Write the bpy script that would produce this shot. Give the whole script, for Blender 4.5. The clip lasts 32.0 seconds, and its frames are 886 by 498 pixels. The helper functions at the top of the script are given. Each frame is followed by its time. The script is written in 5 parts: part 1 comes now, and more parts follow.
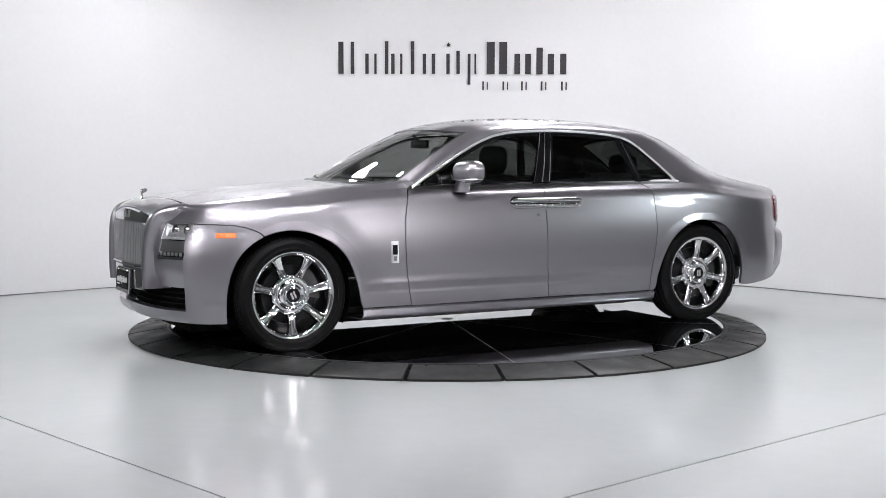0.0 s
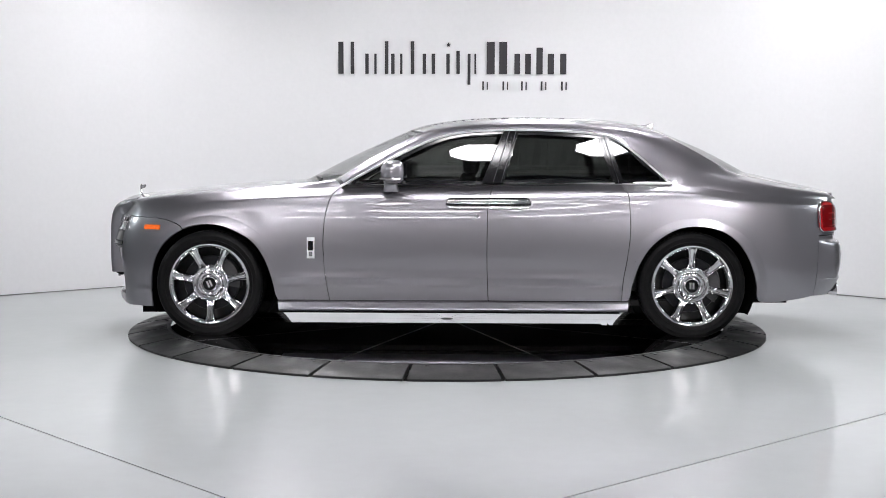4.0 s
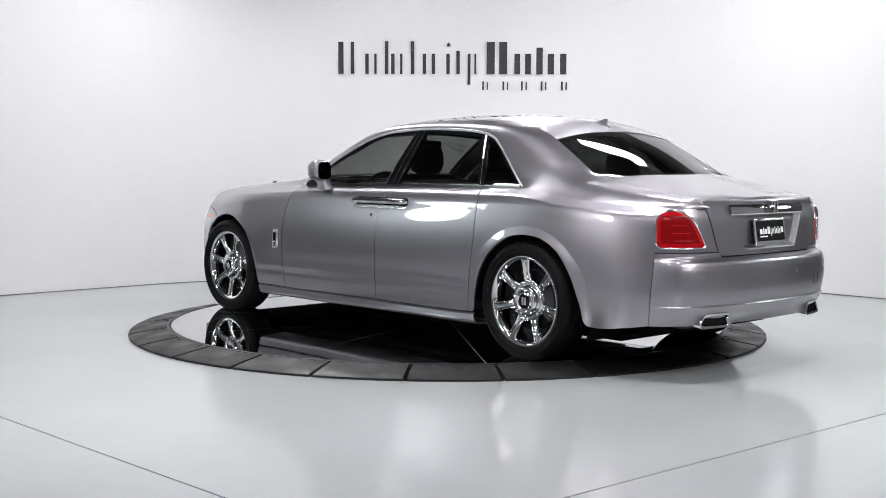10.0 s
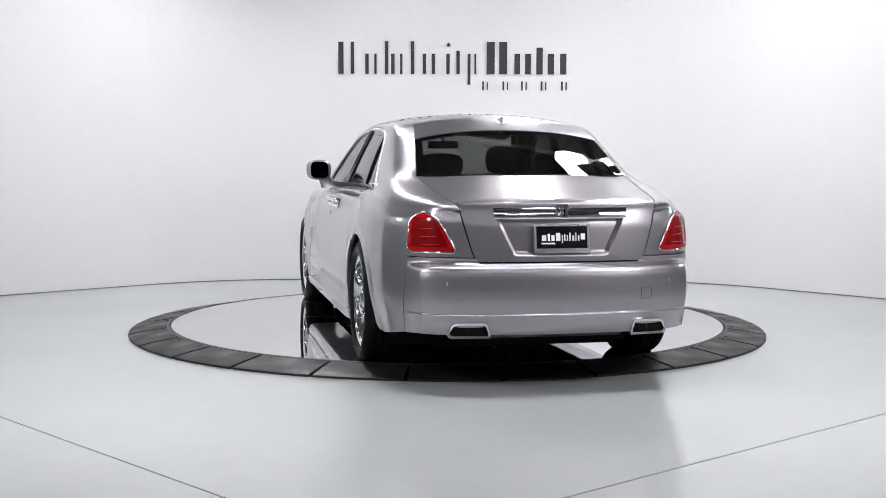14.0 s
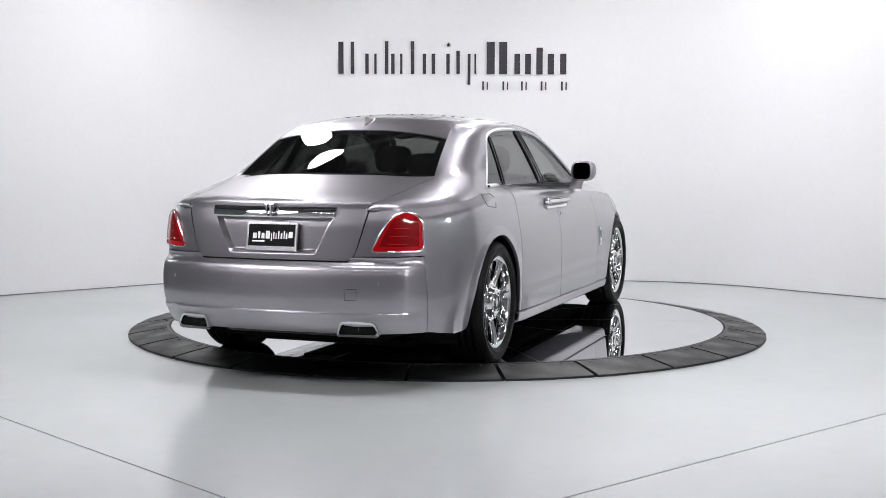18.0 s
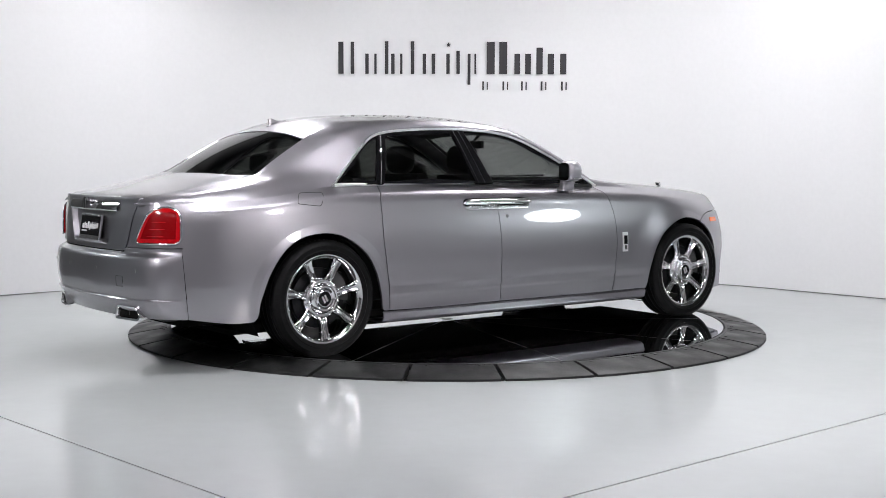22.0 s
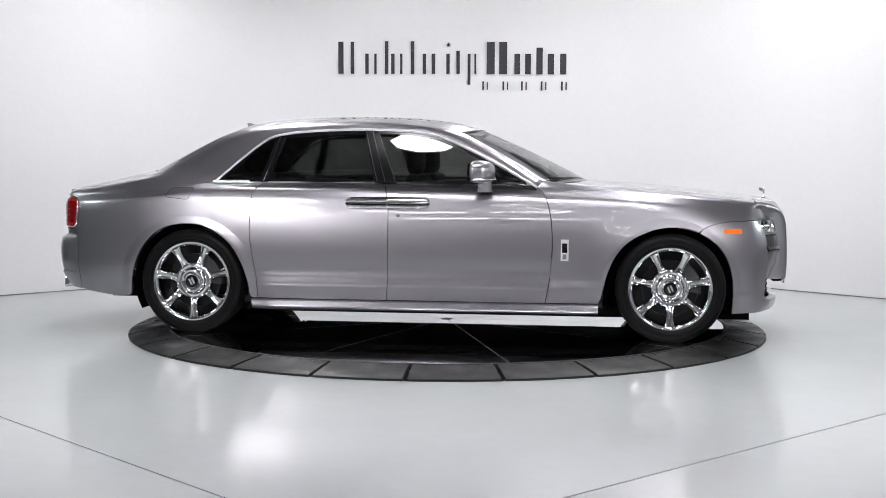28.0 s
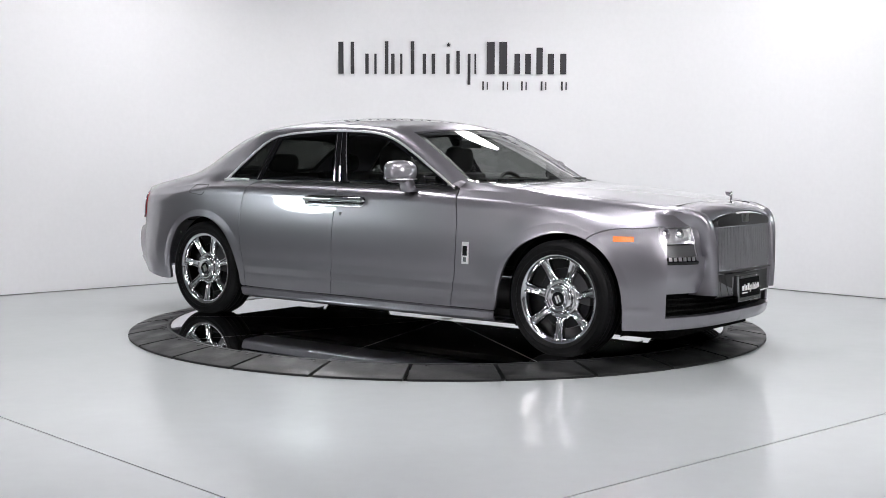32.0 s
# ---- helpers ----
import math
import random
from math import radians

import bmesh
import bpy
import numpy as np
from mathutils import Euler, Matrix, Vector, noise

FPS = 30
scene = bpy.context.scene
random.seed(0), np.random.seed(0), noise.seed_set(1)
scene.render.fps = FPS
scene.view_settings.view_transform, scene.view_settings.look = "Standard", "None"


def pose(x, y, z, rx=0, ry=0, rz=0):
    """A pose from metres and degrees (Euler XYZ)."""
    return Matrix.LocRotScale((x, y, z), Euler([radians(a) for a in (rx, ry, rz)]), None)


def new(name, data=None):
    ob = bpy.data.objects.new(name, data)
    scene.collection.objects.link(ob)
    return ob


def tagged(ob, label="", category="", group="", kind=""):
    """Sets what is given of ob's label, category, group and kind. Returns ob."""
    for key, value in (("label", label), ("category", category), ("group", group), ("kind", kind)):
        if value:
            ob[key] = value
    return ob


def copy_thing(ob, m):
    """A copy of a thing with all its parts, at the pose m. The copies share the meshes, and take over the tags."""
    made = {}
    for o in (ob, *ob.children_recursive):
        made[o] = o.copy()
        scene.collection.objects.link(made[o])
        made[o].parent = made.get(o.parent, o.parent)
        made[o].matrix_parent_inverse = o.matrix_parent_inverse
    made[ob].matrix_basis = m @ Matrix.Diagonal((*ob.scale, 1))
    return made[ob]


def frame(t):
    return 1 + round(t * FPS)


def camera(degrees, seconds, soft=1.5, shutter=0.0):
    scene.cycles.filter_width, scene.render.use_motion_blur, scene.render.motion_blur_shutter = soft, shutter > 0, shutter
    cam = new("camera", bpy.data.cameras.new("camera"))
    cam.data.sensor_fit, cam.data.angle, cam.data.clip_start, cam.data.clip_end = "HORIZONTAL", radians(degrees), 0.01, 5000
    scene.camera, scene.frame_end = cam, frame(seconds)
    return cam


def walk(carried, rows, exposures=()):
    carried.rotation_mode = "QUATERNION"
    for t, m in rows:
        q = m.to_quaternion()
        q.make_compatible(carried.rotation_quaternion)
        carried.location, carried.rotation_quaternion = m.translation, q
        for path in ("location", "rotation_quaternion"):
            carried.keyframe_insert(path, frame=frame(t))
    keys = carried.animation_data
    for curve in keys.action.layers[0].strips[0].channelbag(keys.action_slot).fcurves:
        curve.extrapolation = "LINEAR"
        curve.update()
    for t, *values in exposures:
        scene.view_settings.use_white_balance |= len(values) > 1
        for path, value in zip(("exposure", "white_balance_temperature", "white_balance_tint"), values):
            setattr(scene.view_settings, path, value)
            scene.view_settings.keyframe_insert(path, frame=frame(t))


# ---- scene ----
cam = camera(39.455, 32.0, soft=0.45)
EYE = pose(0, -9.298, 1.277, 90 - 4.258, 0, 0.198) @ pose(0, 0, 0, 0, 0, 0.167)
walk(cam, [(0.0, EYE), (32.0, EYE)])

# ---- light ----
world = bpy.data.worlds.new("world")
scene.world = world
world.use_nodes = True
world.node_tree.nodes["Background"].inputs[0].default_value = (0.9, 0.95, 1.0, 1)
world.node_tree.nodes["Background"].inputs[1].default_value = 0.05
scene.view_settings.exposure = 0.78
LAMP_POWER = 29.0


# ---- materials ----
def material(name, color, rough=0.5, metal=0.0, coat=0.0, coat_rough=0.03, grain=0.0, grain_size=40.0,
             stain=0.0, stain_size=1.5, bump=0.0, emit=0.0, spec=0.5, rough_var=0.0):
    """A principled surface with variation at two scales: fine grain and broad stains."""
    m = bpy.data.materials.new(name)
    m.use_nodes = True
    nt = m.node_tree
    b = nt.nodes["Principled BSDF"]
    b.inputs["Base Color"].default_value = (*color, 1)
    b.inputs["Roughness"].default_value = rough
    b.inputs["Metallic"].default_value = metal
    b.inputs["Coat Weight"].default_value = coat
    b.inputs["Coat Roughness"].default_value = coat_rough
    b.inputs["Specular IOR Level"].default_value = spec
    if emit:
        b.inputs["Emission Color"].default_value = (*color, 1)
        b.inputs["Emission Strength"].default_value = emit
    if grain or stain or bump or rough_var:
        co = nt.nodes.new("ShaderNodeTexCoord")
        fine = nt.nodes.new("ShaderNodeTexNoise")
        fine.inputs["Scale"].default_value = grain_size
        fine.inputs["Detail"].default_value = 4
        broad = nt.nodes.new("ShaderNodeTexNoise")
        broad.inputs["Scale"].default_value = stain_size
        broad.inputs["Detail"].default_value = 5
        nt.links.new(co.outputs["Object"], fine.inputs["Vector"])
        nt.links.new(co.outputs["Object"], broad.inputs["Vector"])
        last = None
        for tex, amount in ((fine, grain), (broad, stain)):
            if not amount:
                continue
            mr = nt.nodes.new("ShaderNodeMapRange")
            mr.inputs["From Min"].default_value, mr.inputs["From Max"].default_value = 0.3, 0.7
            mr.inputs["To Min"].default_value, mr.inputs["To Max"].default_value = 1 - amount, 1 + amount
            nt.links.new(tex.outputs["Fac"], mr.inputs["Value"])
            mul = nt.nodes.new("ShaderNodeVectorMath")
            mul.operation = "SCALE"
            if last is None:
                mul.inputs[0].default_value = color
            else:
                nt.links.new(last.outputs[0], mul.inputs[0])
            nt.links.new(mr.outputs[0], mul.inputs["Scale"])
            last = mul
        if last:
            nt.links.new(last.outputs[0], b.inputs["Base Color"])
        if rough_var:
            mr = nt.nodes.new("ShaderNodeMapRange")
            mr.inputs["From Min"].default_value, mr.inputs["From Max"].default_value = 0.3, 0.7
            mr.inputs["To Min"].default_value, mr.inputs["To Max"].default_value = max(0, rough - rough_var), rough + rough_var
            nt.links.new(broad.outputs["Fac"], mr.inputs["Value"])
            nt.links.new(mr.outputs[0], b.inputs["Roughness"])
        if bump:
            bp = nt.nodes.new("ShaderNodeBump")
            bp.inputs["Strength"].default_value = bump
            bp.inputs["Distance"].default_value = 0.002
            nt.links.new(fine.outputs["Fac"], bp.inputs["Height"])
            nt.links.new(bp.outputs[0], b.inputs["Normal"])
    return m


def tinted_glass(name, tint, rough=0.0, ior=1.5):
    """A thin tinted pane: dark see-through with a Fresnel mirror on it."""
    m = bpy.data.materials.new(name)
    m.use_nodes = True
    nt = m.node_tree
    nt.nodes.remove(nt.nodes["Principled BSDF"])
    out = nt.nodes["Material Output"]
    tr = nt.nodes.new("ShaderNodeBsdfTransparent")
    tr.inputs[0].default_value = (*tint, 1)
    gl = nt.nodes.new("ShaderNodeBsdfGlossy")
    gl.inputs["Roughness"].default_value = rough
    f0 = ((ior - 1) / (ior + 1)) ** 2 * 1.5
    facing = nt.nodes.new("ShaderNodeLayerWeight")
    facing.inputs["Blend"].default_value = 0.5
    power = nt.nodes.new("ShaderNodeMath")
    power.operation, power.inputs[1].default_value = "POWER", 5.0
    fr = nt.nodes.new("ShaderNodeMath")
    fr.operation, fr.inputs[1].default_value, fr.inputs[2].default_value = "MULTIPLY_ADD", 1 - f0, f0
    nt.links.new(facing.outputs["Facing"], power.inputs[0])
    nt.links.new(power.outputs[0], fr.inputs[0])
    mix = nt.nodes.new("ShaderNodeMixShader")
    nt.links.new(fr.outputs[0], mix.inputs[0])
    nt.links.new(tr.outputs[0], mix.inputs[1])
    nt.links.new(gl.outputs[0], mix.inputs[2])
    nt.links.new(mix.outputs[0], out.inputs[0])
    return m


PAINT = material("silver_paint", (0.307, 0.295, 0.323), rough=0.37, metal=0.95, coat=1.0, coat_rough=0.012, grain=0.08, grain_size=900)
PAINT.node_tree.nodes["Principled BSDF"].inputs["Coat IOR"].default_value = 1.68
CHROME = material("chrome", (0.72, 0.72, 0.735), rough=0.02, metal=1.0, stain=0.04, stain_size=6)
SATIN = material("satin_metal", (0.55, 0.55, 0.56), rough=0.28, metal=1.0, stain=0.05, stain_size=8)
BRIGHT = material("bright_trim", (0.80, 0.80, 0.815), rough=0.22, metal=1.0, stain=0.04, stain_size=8)
TRIM = material("satin_trim", (0.88, 0.88, 0.89), rough=0.46, metal=1.0, stain=0.04, stain_size=8)
DARK_METAL = material("dark_metal", (0.06, 0.06, 0.062), rough=0.45, metal=0.7, stain=0.2, stain_size=5)
BLACK = material("black_plastic", (0.012, 0.012, 0.013), rough=0.42, grain=0.2, grain_size=300, bump=0.1)
GLOSS_BLACK = material("gloss_black", (0.006, 0.006, 0.007), rough=0.12, spec=0.35)
RUBBER = material("tyre_rubber", (0.0050, 0.0050, 0.0053), rough=0.5, spec=0.10, grain=0.25, grain_size=120, stain=0.25, stain_size=7, bump=0.15)
RING_RUBBER = material("ramp_rubber", (0.0082, 0.0085, 0.0087), rough=0.5, spec=0.4, grain=0.4, grain_size=60, stain=0.75, stain_size=5, bump=0.3, rough_var=0.14)
DISC_METAL = material("polished_plate", (0.80, 0.81, 0.82), rough=0.025, metal=1.0, stain=0.03, stain_size=2.5, rough_var=0.015)
LEATHER = material("dark_leather", (0.011, 0.010, 0.010), rough=0.5, grain=0.2, grain_size=150, bump=0.2)
RED = material("red_lens", (0.34, 0.0006, 0.0035), rough=0.3, spec=0.1, coat=0.75, coat_rough=0.01, grain=0.25, grain_size=60)
RED_DARK = material("red_lens_dark", (0.17, 0.0003, 0.0016), rough=0.25, spec=0.1, coat=0.75, coat_rough=0.01)
ORANGE = material("amber_lens", (0.9, 0.16, 0.02), rough=0.15, coat=1.0, grain=0.2, grain_size=80)
CLEAR = tinted_glass("clear_lens", (0.93, 0.93, 0.93), ior=1.45)
PRIVACY = tinted_glass("privacy_glass", (0.17, 0.18, 0.17), ior=1.52)
SCREEN = tinted_glass("windscreen_glass", (0.72, 0.74, 0.73), ior=1.52)
WHITE_PRINT = material("white_print", (0.78, 0.78, 0.78), rough=0.5)
SIGN_BLACK = material("sign_black", (0.022, 0.020, 0.024), rough=0.45, grain=0.1, grain_size=60)
WALL = material("white_wall_paint", (0.775, 0.778, 0.785), rough=0.6, grain=0.012, grain_size=25, stain=0.015, stain_size=0.6, bump=0.03)
UNDER = material("matt_underseal", (0.010, 0.010, 0.010), rough=1.0, grain=0.3, grain_size=60, spec=0.02)
SEAM = material("grey_joint_filler", (0.45, 0.45, 0.46), rough=0.45, grain=0.15, grain_size=40)
TEAL_WALL = material("teal_wall_paint", (0.165, 0.19, 0.192), rough=0.6, grain=0.05, grain_size=25, stain=0.1, stain_size=0.6, bump=0.03)
SIDE_GREY = material("pale_wall_paint", (0.80, 0.775, 0.80), rough=0.6, grain=0.05, grain_size=25, stain=0.1, stain_size=0.6, bump=0.03)
MID_WALL = material("mid_grey_wall_paint", (0.36, 0.36, 0.37), rough=0.6, grain=0.05, grain_size=25, stain=0.1, stain_size=0.6, bump=0.03)
DARK_WALL = material("dark_wall_paint", (0.07, 0.072, 0.07), rough=0.6, grain=0.05, grain_size=25, stain=0.1, stain_size=0.6, bump=0.03)
GREY_WALL = material("grey_wall_paint", (0.20, 0.20, 0.205), rough=0.6, grain=0.03, grain_size=25, stain=0.06, stain_size=0.6, bump=0.03)
FLOOR = material("grey_epoxy", (0.425, 0.443, 0.450), rough=0.14, grain=0.012, grain_size=9, stain=0.03, stain_size=0.9, spec=0.42)
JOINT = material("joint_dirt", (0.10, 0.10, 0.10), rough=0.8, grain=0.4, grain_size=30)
CEILING = material("dark_roof_deck", (0.10, 0.10, 0.105), rough=0.6, grain=0.1, grain_size=12, stain=0.1)
BEAM = material("painted_steel", (0.30, 0.30, 0.31), rough=0.5, stain=0.1, stain_size=2)
LAMP = material("softbox_cloth", (0.985, 0.965, 1.0), rough=0.8, emit=LAMP_POWER)
KEY_LAMP = material("key_softbox_cloth", (1.0, 0.97, 0.985), rough=0.8, emit=25.0)
COOL_LAMP = material("cool_softbox_cloth", (0.90, 1.0, 1.0), rough=0.8, emit=12.0)
LAMP_CASE = material("lamp_case", (0.03, 0.03, 0.03), rough=0.5, grain=0.1)


# ---- mesh tools ----
class Sheet:
    """Vertices and faces gathered for one mesh."""

    def __init__(self):
        self.v, self.f = [], []

    def grid(self, P, flip=False, close=False):
        P = np.asarray(P, float)
        n, m = P.shape[:2]
        k = len(self.v)
        self.v.extend(map(tuple, P.reshape(-1, 3)))
        for i in range(n - (0 if close else 1)):
            for j in range(m - 1):
                a, b = k + i * m + j, k + (i + 1) % n * m + j
                q = (a, b, b + 1, a + 1)
                self.f.append(q[::-1] if flip else q)
        return self

    def panel(self, P, depth=0.014, inward=None, flip=False):
        """A sheet with its rim turned in, so that its edge has thickness."""
        P = np.asarray(P, float)
        self.grid(P, flip)
        N = np.cross(np.gradient(P, axis=0), np.gradient(P, axis=1))
        N /= np.linalg.norm(N, axis=2, keepdims=True) + 1e-12
        c = np.array([0, 0, 0.6]) if inward is None else np.asarray(inward, float)
        s = np.sign(((c - P) * N).sum())
        rim = [(i, 0) for i in range(P.shape[0])] + [(P.shape[0] - 1, j) for j in range(1, P.shape[1])]
        rim += [(i, P.shape[1] - 1) for i in range(P.shape[0] - 2, -1, -1)] + [(0, j) for j in range(P.shape[1] - 2, 0, -1)]
        out = np.array([P[i, j] for i, j in rim])
        inn = np.array([P[i, j] + N[i, j] * s * depth for i, j in rim])
        self.grid(np.stack([out, inn], 1), flip, close=True)
        return self

    def poly(self, pts, face=None):
        k = len(self.v)
        self.v.extend(tuple(p) for p in pts)
        self.f.append(tuple(range(k, k + len(pts))))
        return self

    def prism(self, outline, a, b, taper=1.0):
        """Extrude an outline: a and b map a 2D point to the two ends."""
        A, B = [a(*p) for p in outline], [b(*p) for p in outline]
        n = len(A)
        k = len(self.v)
        self.v.extend(map(tuple, A))
        self.v.extend(map(tuple, B))
        self.f.append(tuple(range(k, k + n)))
        self.f.append(tuple(range(k + 2 * n - 1, k + n - 1, -1)))
        for i in range(n):
            j = (i + 1) % n
            self.f.append((k + i, k + n + i, k + n + j, k + j))
        return self

    def box(self, x0, x1, y0, y1, z0, z1):
        return self.prism([(x0, y0), (x1, y0), (x1, y1), (x0, y1)], lambda x, y: (x, y, z0), lambda x, y: (x, y, z1))

    def revolve(self, prof, n=48, axis="y", centre=(0, 0, 0)):
        """prof: (radius, along axis)."""
        a = np.arange(n) * 2 * np.pi / n
        pr = np.asarray(prof, float)
        r, h = pr[:, 0][None], pr[:, 1][None]
        c, s = np.cos(a)[:, None], np.sin(a)[:, None]
        one = np.ones((n, 1))
        if axis == "y":
            P = np.stack([r * c, one * h, r * s], 2)
        elif axis == "x":
            P = np.stack([one * h, r * c, r * s], 2)
        else:
            P = np.stack([r * c, r * s, one * h], 2)
        return self.grid(P + np.array(centre), close=True)

    def tube(self, pts, r=0.005, n=8, flat=1.0):
        pts = np.asarray(pts, float)
        T = np.gradient(pts, axis=0)
        T /= np.linalg.norm(T, axis=1, keepdims=True) + 1e-12
        up = np.array([0, 0, 1.0])
        A = np.cross(T, up)
        A[np.linalg.norm(A, axis=1) < 0.1] = (1, 0, 0)
        A /= np.linalg.norm(A, axis=1, keepdims=True)
        B = np.cross(A, T)
        a = np.arange(n + 1) * 2 * np.pi / n
        P = pts[:, None] + r * (np.cos(a)[None, :, None] * A[:, None] * flat + np.sin(a)[None, :, None] * B[:, None])
        self.grid(P)
        self.poly(P[0, :-1])
        self.poly(P[-1, :-1])
        return self

    def mirrored(self):
        s = Sheet()
        s.v = [(x, -y, z) for x, y, z in self.v]
        s.f = [tuple(reversed(f)) for f in self.f]
        return s

    def plus(self, other):
        k = len(self.v)
        self.v.extend(other.v)
        self.f.extend(tuple(i + k for i in f) for f in other.f)
        return self


def mesh_of(name, sheet, mat, sharp=None, merge=0.0, bevel=0.0):
    me = bpy.data.meshes.new(name)
    me.from_pydata(sheet.v, [], sheet.f)
    bm = bmesh.new()
    bm.from_mesh(me)
    if merge:
        bmesh.ops.remove_doubles(bm, verts=bm.verts, dist=merge)
    bmesh.ops.recalc_face_normals(bm, faces=bm.faces)
    if bevel:
        edges = [e for e in bm.edges if len(e.link_faces) == 2 and e.calc_face_angle(0) > 0.6]
        bmesh.ops.bevel(bm, geom=edges, offset=bevel, segments=2, profile=0.6, affect="EDGES", clamp_overlap=True)
    for f in bm.faces:
        f.smooth = sharp is not None
    if sharp is not None:
        for e in bm.edges:
            if len(e.link_faces) == 2 and e.calc_face_angle(0) > radians(sharp):
                e.smooth = False
    bm.to_mesh(me)
    bm.free()
    me.materials.append(mat)
    return me


def part(name, sheet, mat, parent=None, label="", sharp=32, merge=1e-5, bevel=0.0, at=None):
    ob = new(name, mesh_of(name, sheet, mat, sharp, merge, bevel))
    if parent is not None:
        ob.parent = parent
    if at is not None:
        ob.matrix_basis = at
    return tagged(ob, label)


def both(name, sheet, mat, parent, label="", **kw):
    """The same part on both sides of the car. Returns left, right."""
    return part(name, sheet, mat, parent, label, **kw), part(name, sheet.mirrored(), mat, parent, label, **kw)


def smooth(x, xs, ys):
    """Cubic interpolation through a table, with flat ends."""
    x = np.asarray(x, float)
    xs, ys = np.asarray(xs, float), np.asarray(ys, float)
    if xs[0] > xs[-1]:
        xs, ys = xs[::-1], ys[::-1]
    m = np.gradient(ys, xs)
    x = np.clip(x, xs[0], xs[-1])
    i = np.clip(np.searchsorted(xs, x) - 1, 0, len(xs) - 2)
    h = xs[i + 1] - xs[i]
    u = (x - xs[i]) / h
    return ((2 * u**3 - 3 * u**2 + 1) * ys[i] + (u**3 - 2 * u**2 + u) * h * m[i]
            + (3 * u**2 - 2 * u**3) * ys[i + 1] + (u**3 - u**2) * h * m[i + 1])


def spline(P, n, k=None):
    """n points on a smooth curve through P, evenly along it."""
    P = np.asarray(P, float)
    d = np.r_[0, np.cumsum(np.linalg.norm(np.diff(P, axis=0), axis=1))]
    if len(P) == 2:
        return P[0] + np.linspace(0, 1, n)[:, None] * (P[1] - P[0])
    q = np.linspace(0, d[-1], n)
    return np.stack([smooth(q, d, P[:, c]) for c in range(P.shape[1])], 1)


def coons(bottom, top, left, right, n, m):
    """A grid between four curves (point lists); left and right run from bottom to top."""
    B = bottom if len(bottom) == n else spline(bottom, n)
    T, L, R = spline(top, n), spline(left, m), spline(right, m)
    L = L + (B[0] - L[0]) + np.linspace(0, 1, m)[:, None] * (T[0] - L[-1] - B[0] + L[0])
    R = R + (B[-1] - R[0]) + np.linspace(0, 1, m)[:, None] * (T[-1] - R[-1] - B[-1] + R[0])
    u, v = np.linspace(0, 1, n)[:, None, None], np.linspace(0, 1, m)[None, :, None]
    return ((1 - v) * B[:, None] + v * T[:, None] + (1 - u) * L[None] + u * R[None]
            - ((1 - u) * (1 - v) * B[0] + u * (1 - v) * B[-1] + (1 - u) * v * T[0] + u * v * T[-1]))


